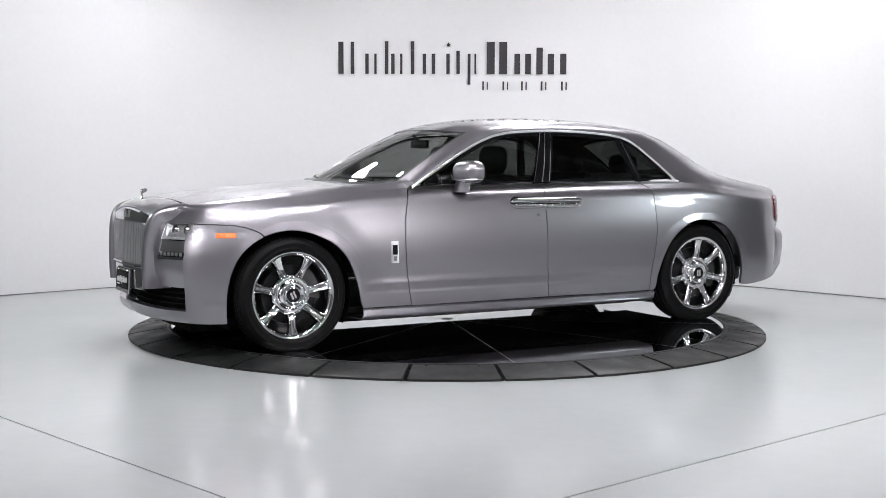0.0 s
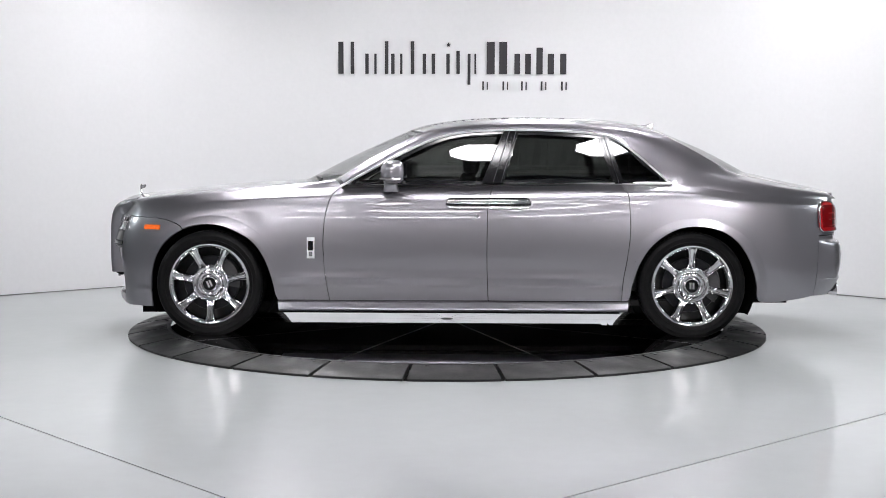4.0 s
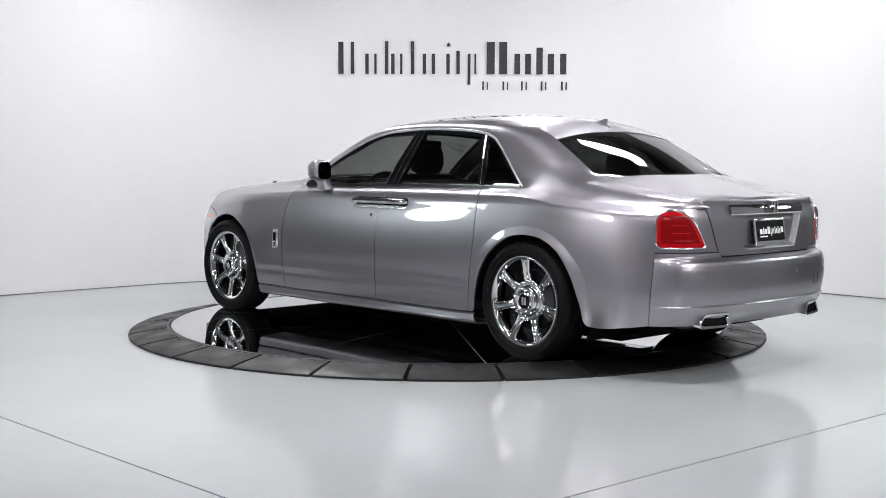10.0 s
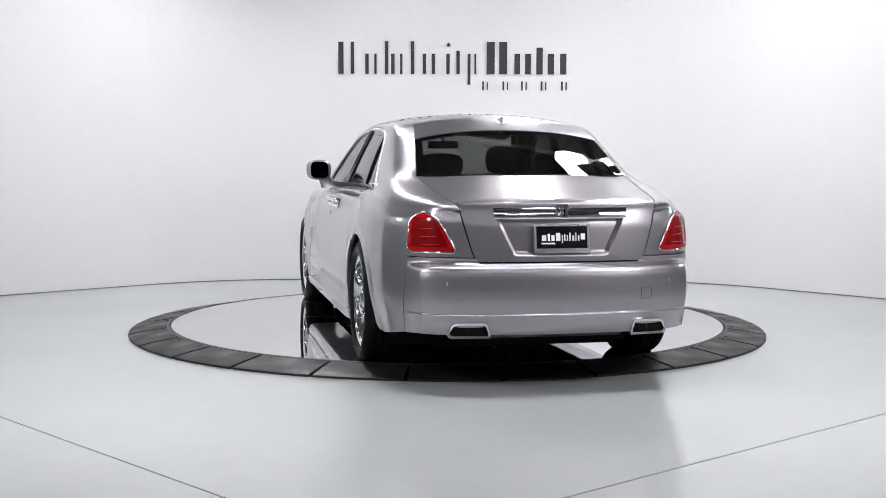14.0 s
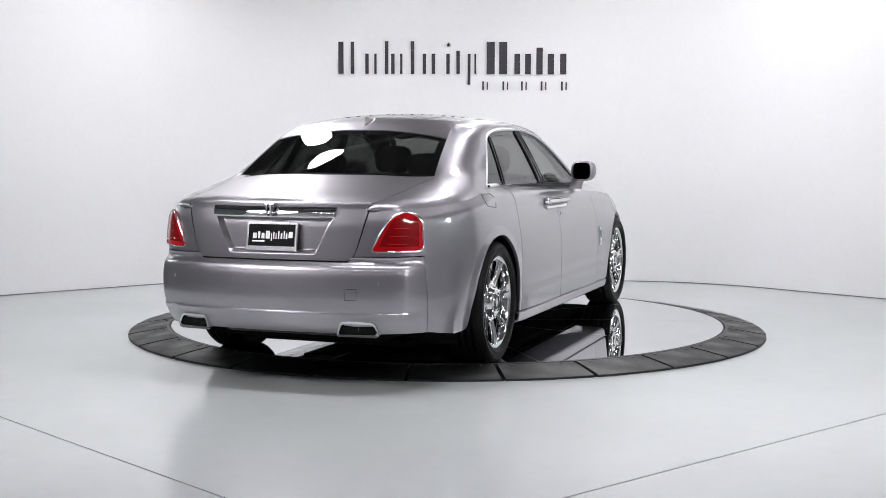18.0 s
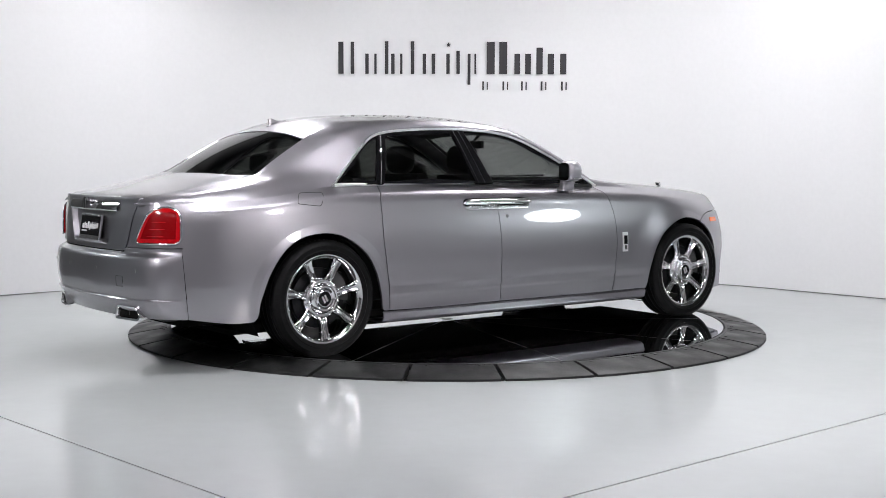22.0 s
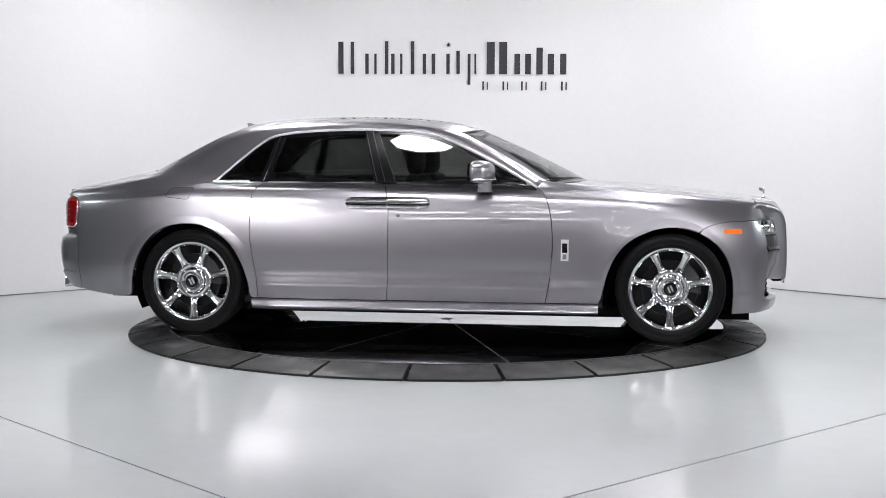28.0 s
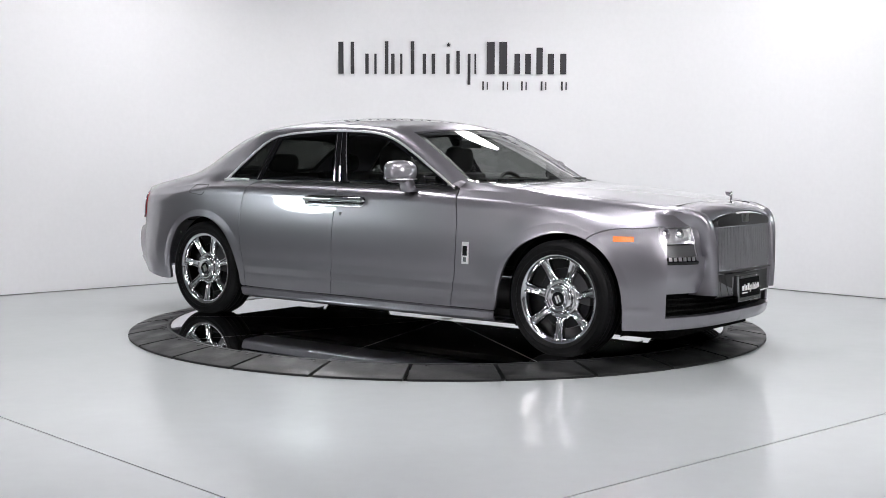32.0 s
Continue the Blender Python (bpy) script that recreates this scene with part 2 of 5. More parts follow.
# ---- the room ----
def room():
    floor = tagged(new("floor"), "glossy light grey epoxy floor with saw-cut joints", "floor", kind="structure")
    # slabs between two crossing saw cuts
    c = np.array([-0.257, -5.353])
    d1 = np.array([-0.690, 0.724])
    d2 = np.array([0.748, 0.664])
    g = 0.0055
    big = 22.0
    for a, b in ((1, 1), (1, -1), (-1, 1), (-1, -1)):
        e, h = d1 * a, d2 * b
        o = c + (e + h) * g
        q = [o, o + e * big, o + e * big + h * big, o + h * big]
        s = Sheet().prism([tuple(p) for p in q], lambda x, y: (x, y, 0.0), lambda x, y: (x, y, -0.05))
        part("floor_slab", s, FLOOR, floor, sharp=None)
    part("joint_bed", Sheet().box(-26, 26, -26, 22, -0.09, -0.007 - 0.044), JOINT, floor, "dark dirt in the saw cuts", sharp=None)
    # walls: straight back wall with rounded corners, splayed sides, closed round the camera
    ring = [(-2.29, 3.52), (2.50, 3.46), (4.66, 1.163), (6.6, -0.9), (6.6, -6.3), (6.6, -12.5), (-6.6, -12.5), (-6.6, -6.3), (-6.6, -0.32), (-4.55, 1.507)]
    ring = [np.array(p) for p in ring]
    H = 4.9

    def arc(k, r=0.9, n=9):
        a, b, c = ring[k - 1], ring[k], ring[(k + 1) % len(ring)]
        u, v = (a - b) / np.linalg.norm(a - b), (c - b) / np.linalg.norm(c - b)
        q = np.linspace(0, 1, n)[:, None]
        return list((1 - q) ** 2 * (b + u * r) + 2 * q * (1 - q) * b + q * q * (b + v * r))

    west, east = arc(0), arc(1)
    pale = "plain pale wall beside the camera"
    teal = "plain muted teal wall beside the set"
    runs = (("wall_back", west + east, WALL, ""), ("wall_splay_east", [east[-1], ring[2]], WALL, ""), ("wall_splay_east_dark", [ring[2], ring[3]], DARK_WALL, "plain dark wall beside the set"),
            ("wall_east_grey", [ring[3], ring[4]], MID_WALL, "plain mid-grey wall beside the set"), ("wall_east_pale", [ring[4], ring[5]], SIDE_GREY, pale),
            ("wall_south", [ring[5], ring[6]], GREY_WALL, "plain grey wall behind the set"), ("wall_west_pale", [ring[6], ring[7]], SIDE_GREY, pale),
            ("wall_west_teal", [ring[7], ring[8]], TEAL_WALL, teal), ("wall_splay_west_dark", [ring[8], ring[9]], DARK_WALL, "plain dark wall beside the set"),
            ("wall_splay_west", [ring[9], west[0]], WALL, ""))
    for nm, run, paint, note in runs:
        run = np.array(run)
        t = np.gradient(run, axis=0)
        t /= np.linalg.norm(t, axis=1, keepdims=True)
        out = run + np.stack([-t[:, 1], t[:, 0]], 1) * 0.15
        top = H if note else 3.3
        P = np.array([[(a[0], a[1], 0), (a[0], a[1], top), (b[0], b[1], top), (b[0], b[1], 0)] for a, b in zip(run, out)])
        if not note:
            U = np.array([[(a[0], a[1], top), (a[0], a[1], H), (b[0], b[1], H), (b[0], b[1], top)] for a, b in zip(run + (out - run) * 0.03, out)])
            u = part(nm + "_upper", Sheet().grid(U).poly(U[0]).poly(U[-1]), DARK_WALL, None, sharp=40)
            tagged(u, "dark wall above the white studio set", "wall", kind="structure")
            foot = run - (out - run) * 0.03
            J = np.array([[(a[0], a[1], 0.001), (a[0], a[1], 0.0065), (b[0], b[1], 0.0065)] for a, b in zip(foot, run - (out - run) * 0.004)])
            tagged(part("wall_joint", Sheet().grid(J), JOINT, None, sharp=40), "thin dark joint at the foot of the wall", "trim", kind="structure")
        w = part(nm, Sheet().grid(P).poly(P[0]).poly(P[-1]), paint, None, sharp=40)
        tagged(w, note or "smooth white painted studio wall", "wall", kind="structure")
    # roof deck with corrugations
    s = Sheet()
    xs = np.arange(-7.2, 7.21, 0.075)
    prof = [(x, H + 0.02 + (0.04 if i % 4 < 2 else 0.0)) for i, x in enumerate(xs)]
    s.grid(np.array([[(x, y, z) for y in (-13, 4)] for x, z in prof]))
    tagged(part("ceiling", s, CEILING, None, sharp=None), "dark corrugated metal roof deck", "ceiling", kind="structure")
    for y in (-10.5, -7.5, -4.5, -1.5, 1.5):
        s = Sheet().box(-6.9, 6.9, y - 0.07, y + 0.07, H - 0.03, H - 0.015).box(-6.9, 6.9, y - 0.012, y + 0.012, H - 0.26, H - 0.03)
        s.box(-6.9, 6.9, y - 0.07, y + 0.07, H - 0.28, H - 0.26)
        tagged(part("roof_beam", s, BEAM, None, sharp=None), "grey steel roof beam under the deck", "beam", "roof beams", "structure")


def softbox(x, y, z, r, rx=0, ry=0):
    """An octagonal studio lamp hung from the roof."""
    box = tagged(new("studio_lamp"), "octagonal white softbox lamp hung from the roof", "lamp", "octagonal studio lamps")
    box.matrix_basis = pose(x, y, z, rx, ry, 0)
    oct8 = [(r * math.cos((a + 0.5) * math.pi / 4), r * math.sin((a + 0.5) * math.pi / 4)) for a in range(8)]
    s = Sheet().prism(oct8, lambda a, b: (a, b, 0.0), lambda a, b: (a, b, 0.02))
    part("diffuser", s, LAMP, box, "glowing white cloth", sharp=None)
    s = Sheet()
    k = len(s.v)
    P = np.array([[(a * q, b * q, h) for q, h in ((1.0, -0.03), (1.02, -0.03), (1.02, 0.03), (0.25, 0.32), (0.0, 0.32))] for a, b in oct8])
    s.grid(P, close=True)
    part("reflector", s, LAMP_CASE, box, "black fabric shell", sharp=None)
    part("hanger", Sheet().revolve([(0.02, 0.1), (0.02, 4.945 - z)], 10, "z"), LAMP_CASE, box, sharp=40, at=pose(0, 0, 0, -rx, 0, 0))


room()
for place in ((-1.0, -2.85, 4.3, 0.36), (0.25, -3.3, 4.3, 0.36), (1.55, -3.1, 4.3, 0.36),
              (2.25, 1.15, 4.4, 0.47), (-1.9, 1.2, 4.6, 0.42), (0.9, 2.7, 3.65, 0.34, -50), (-1.9, 2.2, 3.9, 0.32, -45)):
    softbox(*place)


def stand_lamp(x, y, z, r, turn, cloth):
    """A softbox on a stand, facing the set."""
    lamp = tagged(new("stand_lamp"), "octagonal white softbox on a black stand", "lamp", "softboxes on stands")
    lamp.matrix_basis = pose(x, y, 0, 0, 0, turn)
    oct8 = [(r * math.cos((a + 0.5) * math.pi / 4), r * math.sin((a + 0.5) * math.pi / 4)) for a in range(8)]
    head = pose(0, 0, z, -12, 0, 0)
    part("diffuser", Sheet().prism(oct8, lambda a, b: (a, 0.0, b), lambda a, b: (a, -0.02, b)), cloth, lamp, "glowing white cloth", sharp=None, at=head)
    P = np.array([[(a * q, h, b * q) for q, h in ((1.0, 0.03), (1.02, 0.03), (1.02, -0.03), (0.25, -0.32), (0.0, -0.32))] for a, b in oct8])
    part("reflector", Sheet().grid(P, close=True), LAMP_CASE, lamp, "black fabric shell", sharp=None, at=head)
    part("pole", Sheet().tube([(0, -0.3, 0.25), (0, -0.3, z)], 0.016, 10), LAMP_CASE, lamp, sharp=50)
    for k in range(3):
        a = math.radians(90 + 120 * k)
        part("leg", Sheet().tube([(0, -0.3, 0.5), (0.5 * math.cos(a), -0.3 + 0.5 * math.sin(a), 0.012)], 0.011, 8), LAMP_CASE, lamp, sharp=50)


for place in ((-2.75, -4.0, 2.2, 0.37, -41, KEY_LAMP), (2.75, -4.3, 2.2, 0.37, 38, KEY_LAMP), (-4.4, -0.6, 2.05, 0.31, -90, COOL_LAMP), (4.5, -1.05, 1.95, 0.31, 90, COOL_LAMP)):
    stand_lamp(*place)


def strip_lamp(x, y, z):
    """A long bare tube lamp under the roof."""
    lamp = tagged(new("strip_lamp"), "long white tube lamp under the roof", "lamp", "tube lamps")
    lamp.matrix_basis = pose(x, y, z)
    part("tube", Sheet().tube([(-0.75, 0, 0), (0, 0, 0), (0.75, 0, 0)], 0.019, 10), LAMP, lamp, "glowing white tube", sharp=50)
    part("tray", Sheet().box(-0.8, 0.8, -0.04, 0.04, 0.03, 0.07), LAMP_CASE, lamp, sharp=None, bevel=0.006)
    for q in (-0.6, 0.6):
        part("hanger", Sheet().box(q - 0.006, q + 0.006, -0.006, 0.006, 0.07, 4.935 - z), LAMP_CASE, lamp, sharp=None)


for x in (-4.4, -2.5, -0.6, 1.3, 3.2):
    for y in (-7.9, -9.6):
        strip_lamp(x, y, 4.5)


# ---- turntable ----
RIN, ROUT = 2.03, 2.342


def turntable():
    ring = tagged(new("turntable_ring"), "black rubber ramp ring in segments round the turntable", "turntable ring")
    n = 26
    step = 2 * math.pi / n
    start = math.radians(-90 - 5.9)
    g = 0.012
    s = Sheet()
    m = 7
    rows = []
    for j in range(m):
        a = -step / 2 + step * j / (m - 1)
        a2 = a * (1 - 2 * g / (step * 2.1))
        row = []
        for r, z in ((ROUT, 0.0006), (ROUT, 0.013), (ROUT - 0.007, 0.017), (2.2, 0.038), (RIN + 0.05, 0.053), (RIN + 0.044, 0.054), (RIN + 0.042, 0.045)):
            row.append((r * math.cos(a2), r * math.sin(a2), z))
        rows.append(row)
    s.grid(rows)
    for row in (rows[0], rows[-1]):
        s.poly(row + [(row[-1][0], row[-1][1], 0.001)])
    # bolt slots near the inner edge
    me = mesh_of("segment", s, RING_RUBBER, 25, 1e-5)
    bolt = mesh_of("bolt", Sheet().revolve([(0.0, 0.004), (0.011, 0.004), (0.013, 0.0)], 10, "z"), BLACK, 30)
    for i in range(n):
        ob = new("segment", me)
        ob.parent = ring
        ob.matrix_basis = pose(0, 0, 0, 0, 0, math.degrees(start + step * (i + 0.5)))
        for da in (-0.075, 0.075):
            bt = new("bolt", bolt)
            bt.parent = ob
            bt.matrix_basis = pose((RIN + 0.07) * math.cos(da), (RIN + 0.07) * math.sin(da), 0.052)
    # rim channel between ramp and plate
    part("rim_channel", Sheet().revolve([(RIN + 0.042, 0.02), (RIN + 0.042, 0.056), (RIN + 0.032, 0.058), (RIN + 0.024, 0.058), (RIN + 0.022, 0.03),
                                         (RIN + 0.008, 0.03)], 160, "z"), BLACK, ring, "black rim groove", sharp=30)
    part("ring_base", Sheet().revolve([(RIN + .05, .0008), (ROUT - .01, .0008), (ROUT - .01, .0004)], 120, "z"), UNDER, ring, "black underlay", sharp=None)
    disc = tagged(new("turntable_plate"), "mirror-polished round plate in wedge panels, turning", "turntable")
    k = 10
    w = 2 * math.pi / k
    s = Sheet()
    P = []
    for j in range(25):
        a = -w / 2 + w * j / 24
        P.append([(0.03 * math.cos(a), 0.03 * math.sin(a), 0.056), ((RIN + 0.004) * math.cos(a), (RIN + 0.004) * math.sin(a), 0.056),
                  ((RIN + 0.004) * math.cos(a), (RIN + 0.004) * math.sin(a), 0.03)])
    off = 0.0026 / math.sin(w / 2)
    s.grid(np.array(P) + np.array([off, 0, 0]) * [1, 0, 0])
    me = mesh_of("plate_panel", s, DISC_METAL, None)
    for i in range(k):
        ob = new("plate_panel", me)
        ob.parent = disc
        ob.matrix_basis = pose(0, 0, 0, 0, 0, 360 / k * i + 18)
    part("plate_core", Sheet().revolve([(0.0, 0.053), (RIN, 0.053), (RIN, 0.02)], 96, "z"), SEAM, disc, "grey filler between the panels", sharp=30)
    part("centre_cap", Sheet().revolve([(0.0, 0.060), (0.035, 0.060), (0.045, 0.056)], 32, "z"), SATIN, disc, sharp=30)
    return disc


DISC = turntable()


# ---- wall sign: plain bars in place of its letters ----
def wall_sign():
    sign = tagged(new("wall_sign"), "black raised sign of plain bars on the white wall", "sign")
    kx, kz = 0.005773, 0.00573
    X = lambda px: -1.136 + (px - 596) * kx
    Z = lambda py: 2.465 - (py - 72) * kz
    yaw = (3.46 - 3.52) / (2.50 + 2.29)
    Y = lambda x: 3.52 + (x + 2.29) * yaw - 0.004

    def bar(x0, x1, y0, y1):
        s = Sheet().prism([(X(x0), Z(y0)), (X(x1), Z(y0)), (X(x1), Z(y1)), (X(x0), Z(y1))],
                          lambda a, b: (a, Y(a), b), lambda a, b: (a, Y(a) - 0.012, b))
        part("bar", s, SIGN_BLACK, sign, sharp=None)

    # slender bars, then broad bars, then the small row below
    for x0, x1, y0, y1 in ((598, 607, 74, 131), (620, 626, 74, 131), (646, 652, 95, 131), (662, 666, 95, 131), (681, 687, 73, 131), (692, 698, 95, 131), (708, 712, 95, 131),
                           (727, 733, 73, 131), (748, 754, 95, 131), (764, 770, 95, 131), (790, 796, 95, 131), (808, 814, 90, 131), (828, 833, 95, 150), (840, 843, 95, 131)):
        bar(x0, x1, y0, y1)
    for x0, x1, y0, y1 in ((862, 876, 74, 131), (884, 898, 74, 131), (911, 921, 95, 131), (930, 940, 95, 131), (950, 961, 84, 131), (970, 981, 95, 131), (992, 1003, 95, 131)):
        bar(x0, x1, y0, y1)
    for x in (854, 890, 923, 958, 994):
        bar(x, x + 3, 144, 160)
        bar(x + 8, x + 10, 145, 159)
    s = Sheet()
    star = [(X(794) + (0.026 if i % 2 == 0 else 0.011) * math.sin(i * math.pi / 5), Z(79) + (0.026 if i % 2 == 0 else 0.011) * math.cos(i * math.pi / 5)) for i in range(10)]
    s.prism(star, lambda a, b: (a, Y(a), b), lambda a, b: (a, Y(a) - 0.012, b))
    part("star", s, SIGN_BLACK, sign, sharp=None)


wall_sign()


# ---- the car: surfaces ----
# Car space: x forward, y to its left, z up from the plate; the wheels stand at x = +-WB.
WB = 1.6475
PLAN = spline([(2.47, 0), (2.465, .2), (2.445, .4), (2.397, .58), (2.352, .67), (2.298, .742), (2.23, .797), (2.14, .843), (1.95, .905), (1.65, .945), (1.2, .957), (.6, .964), (0, .966),
               (-.6, .966), (-1.2, .964), (-1.65, .962), (-2.1, .935), (-2.38, .88), (-2.55, .80), (-2.665, .68), (-2.73, .5), (-2.765, .25), (-2.775, 0)], 1200)
PLAN_S = np.r_[0, np.cumsum(np.hypot(*np.diff(PLAN, axis=0).T))]
_T = np.gradient(PLAN, axis=0)
_T[0], _T[-1] = (0, 1), (0, -1)
_N = np.stack([_T[:, 1], -_T[:, 0]], 1)
_N /= np.linalg.norm(_N, axis=1, keepdims=True)


def s_of_x(x):
    return np.interp(-np.asarray(x, float), -PLAN[:, 0], PLAN_S)


def s_front(y):
    """Place along the outline by its half width, ahead of the front wheel."""
    k = PLAN[:, 0] > 1.7
    return np.interp(y, PLAN[k, 1], PLAN_S[k])


def s_rear(y):
    k = PLAN[:, 0] < -1.9
    return np.interp(-np.asarray(y, float), -PLAN[k, 1], PLAN_S[k])


def waist(x):
    return smooth(x, [2.48, 2.35, 2.2, 2.0, 1.65, 1.2, .9, .7, 0, -.5, -1.2, -1.55, -2.0, -2.4, -2.6, -2.8],
                  [.865, .875, .893, .918, .958, .990, 1.005, 1.018, 1.034, 1.042, 1.042, 1.036, .980, .950, .940, .93])


ARCH_F = [(1.180, .246), (1.202, .345), (1.235, .46), (1.285, .568), (1.36, .655), (1.46, .714), (1.56, .749), (1.655, .761), (1.75, .752)]
ARCH_R = [(-1.217, .246), (-1.237, .352), (-1.283, .493), (-1.352, .607), (-1.460, .698), (-1.59, .751), (-1.70, .755), (-1.805, .739), (-1.918, .680), (-2.025, .544), (-2.090, .367), (-2.120, .245)]


def shell(s, z):
    """A point of the body side, front or rear: s along the outline, z up."""
    s, z = np.broadcast_arrays(np.asarray(s, float), np.asarray(z, float))
    px, py = np.interp(s, PLAN_S, PLAN[:, 0]), np.interp(s, PLAN_S, PLAN[:, 1])
    nx, ny = np.interp(s, PLAN_S, _N[:, 0]), np.interp(s, PLAN_S, _N[:, 1])
    dz = waist(px) - z
    # a shelf under the windows, a crisp shoulder line, then a tall side of even curve
    crisp = smooth(dz, [-.03, 0, .022, .042, .050, .060, .090, .14, .20, .27, .34, .42, .5, .6], [.208, .160, .123, .0895, .0785, .0710, .0575, .0460, .0345, .0240, .0160, .0090, .0040, 0])
    soft = smooth(dz, [-.03, 0, .025, .05, .085, .123, .165, .215, .275, .335, .435, .6], [.192, .158, .134, .113, .086, .064, .047, .032, .019, .011, .003, 0])
    k = np.clip((px - 1.3) / .8, 0, 1)
    k = k * k * (3 - 2 * k)
    d = crisp * (1 - k) + soft * k
    end = np.clip((np.abs(px) - 2.0) / 0.4, 0, 1)
    roll = smooth(px, [2.5, 2.35, 2.1, 1.8, -1.45, -1.55, -1.66, -1.80, -1.95, -2.45, -2.56, -2.61, -2.65, -2.68], [.55, .6, .9, 1, 1, .93, .76, .60, .52, .5, .44, .34, .22, .18])
    d = d * roll
    low = smooth(z, [.1, .165, .245, .30, .345, .384, .43, .5, .6, .7, .9], [.046, .042, .036, .0325, .0290, .0255, .0200, .0125, .004, 0, 0])
    d = d + low * (1 - end)
    # the foot of the doors kicks out below a crease
    mid = np.clip((1.22 - np.abs(px)) / .15, 0, 1)
    d = d - mid * np.interp(z, [.2, .30, .331, .340, .346, .349, .353, .375, .397, .400, .403, .412, .422, .434, .448, .465], [.0150, .0150, .0138, .0118, .0098, .0092, .0090, .0100, .0112, .0112, .0108, .0086, .0058, .0030, .0009, 0])
    # flared lips round the wheel arches, and a hollow behind the front wheel
    for xc, a, b in ((WB - .02, .435, .422), (-WB - .02, .44, .415)):
        q = np.hypot((px - xc) / a, (z - .34) / b)
        d = d - .007 * np.clip((1.13 - q) / .12, 0, 1) * (z > .2)
        if xc > 0:
            u = np.clip((1.46 - q) / .34, 0, 1) * np.clip((xc + .1 - px) / .35, 0, 1)
            d = d - .014 * u * u * (1.9 - .9 * u)
    # the tail tucks in towards its foot
    d = d + .035 * np.clip((-px - 1.85) / .3, 0, 1) * np.clip((.47 - z) / .24, 0, 1) ** 1.5
    # short ridge on the bumper corner
    d = d - .005 * np.clip((px - 2.06) / .03, 0, 1) * np.clip((2.27 - px) / .05, 0, 1) * np.exp(-((z - .300) / .007) ** 2)
    # rear bumper stands proud of the wings, its top rounded over
    r = np.clip((-px - 2.535) / 0.10, 0, 1)
    d = d - r * smooth(z, [.2, .27, .30, .35, .378, .387, .391, .395, .40, .45, .55, .605, .628, .640, .650, .658, .69], [-.05, -.010, .010, .030, .0405, .0425, .036, .0345, .035, .042, .047, .0425, .036, .028, .010, 0, 0])
    # front lower lip
    f = np.clip((px - 2.17) / 0.25, 0, 1)
    f = f * f * (3 - 2 * f)
    d = d - f * smooth(z, [.13, .165, .20, .25, .29, .4, .5], [-.15, -.095, -.060, -.048, -.045, -.03, 0]) + f * np.clip(z - .62, 0, 1) * 0.16
    return np.stack([px - nx * d, py - ny * d, z], -1)


def on_side(P):
    """Map (x, z) points to the body side."""
    return shell(s_of_x(P[..., 0]), P[..., 1])


def glass_y(x, z):
    """The side of the cabin above the waist."""
    base = smooth(x, [1.0, .75, .3, -.5, -1.2, -1.55, -2], [.80, .812, .818, .820, .817, .808, .79])
    h = np.asarray(z, float) - 1.035
    return base - .36 * h - .22 * h * h


def cabin(P, out=0.0):
    return np.stack([P[..., 0], glass_y(P[..., 0], P[..., 1]) + out, P[..., 1]], -1)


REAR_DOOR_REAR = [(-1.169, .248), (-1.179, .388), (-1.204, .539), (-1.222, .689), (-1.221, .839), (-1.205, .975), (-1.165, 1.030)]
MID_LINE = [(-.261, .247), (-.254, .40), (-.251, .566), (-.253, .75), (-.256, .86), (-.275, .967), (-.303, 1.030)]
DOOR_FRONT = [(.820, .244), (.842, .36), (.856, .475), (.864, .671), (.841, .866), (.805, .962), (.755, 1.008)]
WIN_TOP = [(.756, 1.022), (.65, 1.083), (.529, 1.148), (.325, 1.256), (.124, 1.346), (.02, 1.378), (-.076, 1.396), (-.273, 1.411), (-.469, 1.417), (-.663, 1.413), (-.856, 1.403),
           (-1.009, 1.388), (-1.10, 1.37), (-1.16, 1.345), (-1.22, 1.303), (-1.313, 1.226), (-1.427, 1.125), (-1.525, 1.036)]


def shift(line, dx):
    return [(x + dx, z) for x, z in line]


def waist_line(x0, x1, n=24, drop=0.0):
    x = np.linspace(x0, x1, n)
    return np.stack([x, waist(x) - drop], 1)


# pairs along the shoulder: a point on the lower edge, one on the upper edge, the rise of the lower edge
UPPER_FRONT = [(2.300, .556, .892), (2.272, .577, .902), (2.215, .605, .919), (2.0, .64, .953), (1.6, .665, .993), (1.2, .69, 1.022), (.95, .705, 1.043), (.80, .712, 1.062)]
LOWER_FRONT_S = [float(s_front(.54)), float(s_front(.63)), float(s_front(.75))] + [float(s_of_x(x)) for x in (2.0, 1.6, 1.2, .93, .756)]
UPPER_MID = [(.80, .712, 1.062), (.60, .672, 1.185), (.40, .628, 1.297), (.20, .572, 1.392), (.0, .54, 1.441), (-.45, .525, 1.474), (-.9, .525, 1.472), (-1.3, .54, 1.432),
             (-1.50, .562, 1.373), (-1.60, .58, 1.327), (-1.80, .612, 1.215), (-1.966, .64, 1.112)]
LOWER_MID = [(.756, 1.022), (.529, 1.148), (.325, 1.256), (.124, 1.346), (-.076, 1.396), (-.469, 1.417), (-.856, 1.403), (-1.123, 1.36), (-1.22, 1.303), (-1.313, 1.226),
             (-1.427, 1.125), (-1.525, 1.036)]
UPPER_REAR = [(-1.966, .64, 1.112), (-2.15, .63, 1.072), (-2.35, .612, 1.034), (-2.53, .592, 1.004), (-2.63, .572, .984), (-2.69, .552, .956), (-2.715, .540, .935)]
LOWER_REAR_X = [-1.525, -1.85, -2.15, -2.42, -2.60, -2.69, -2.716]


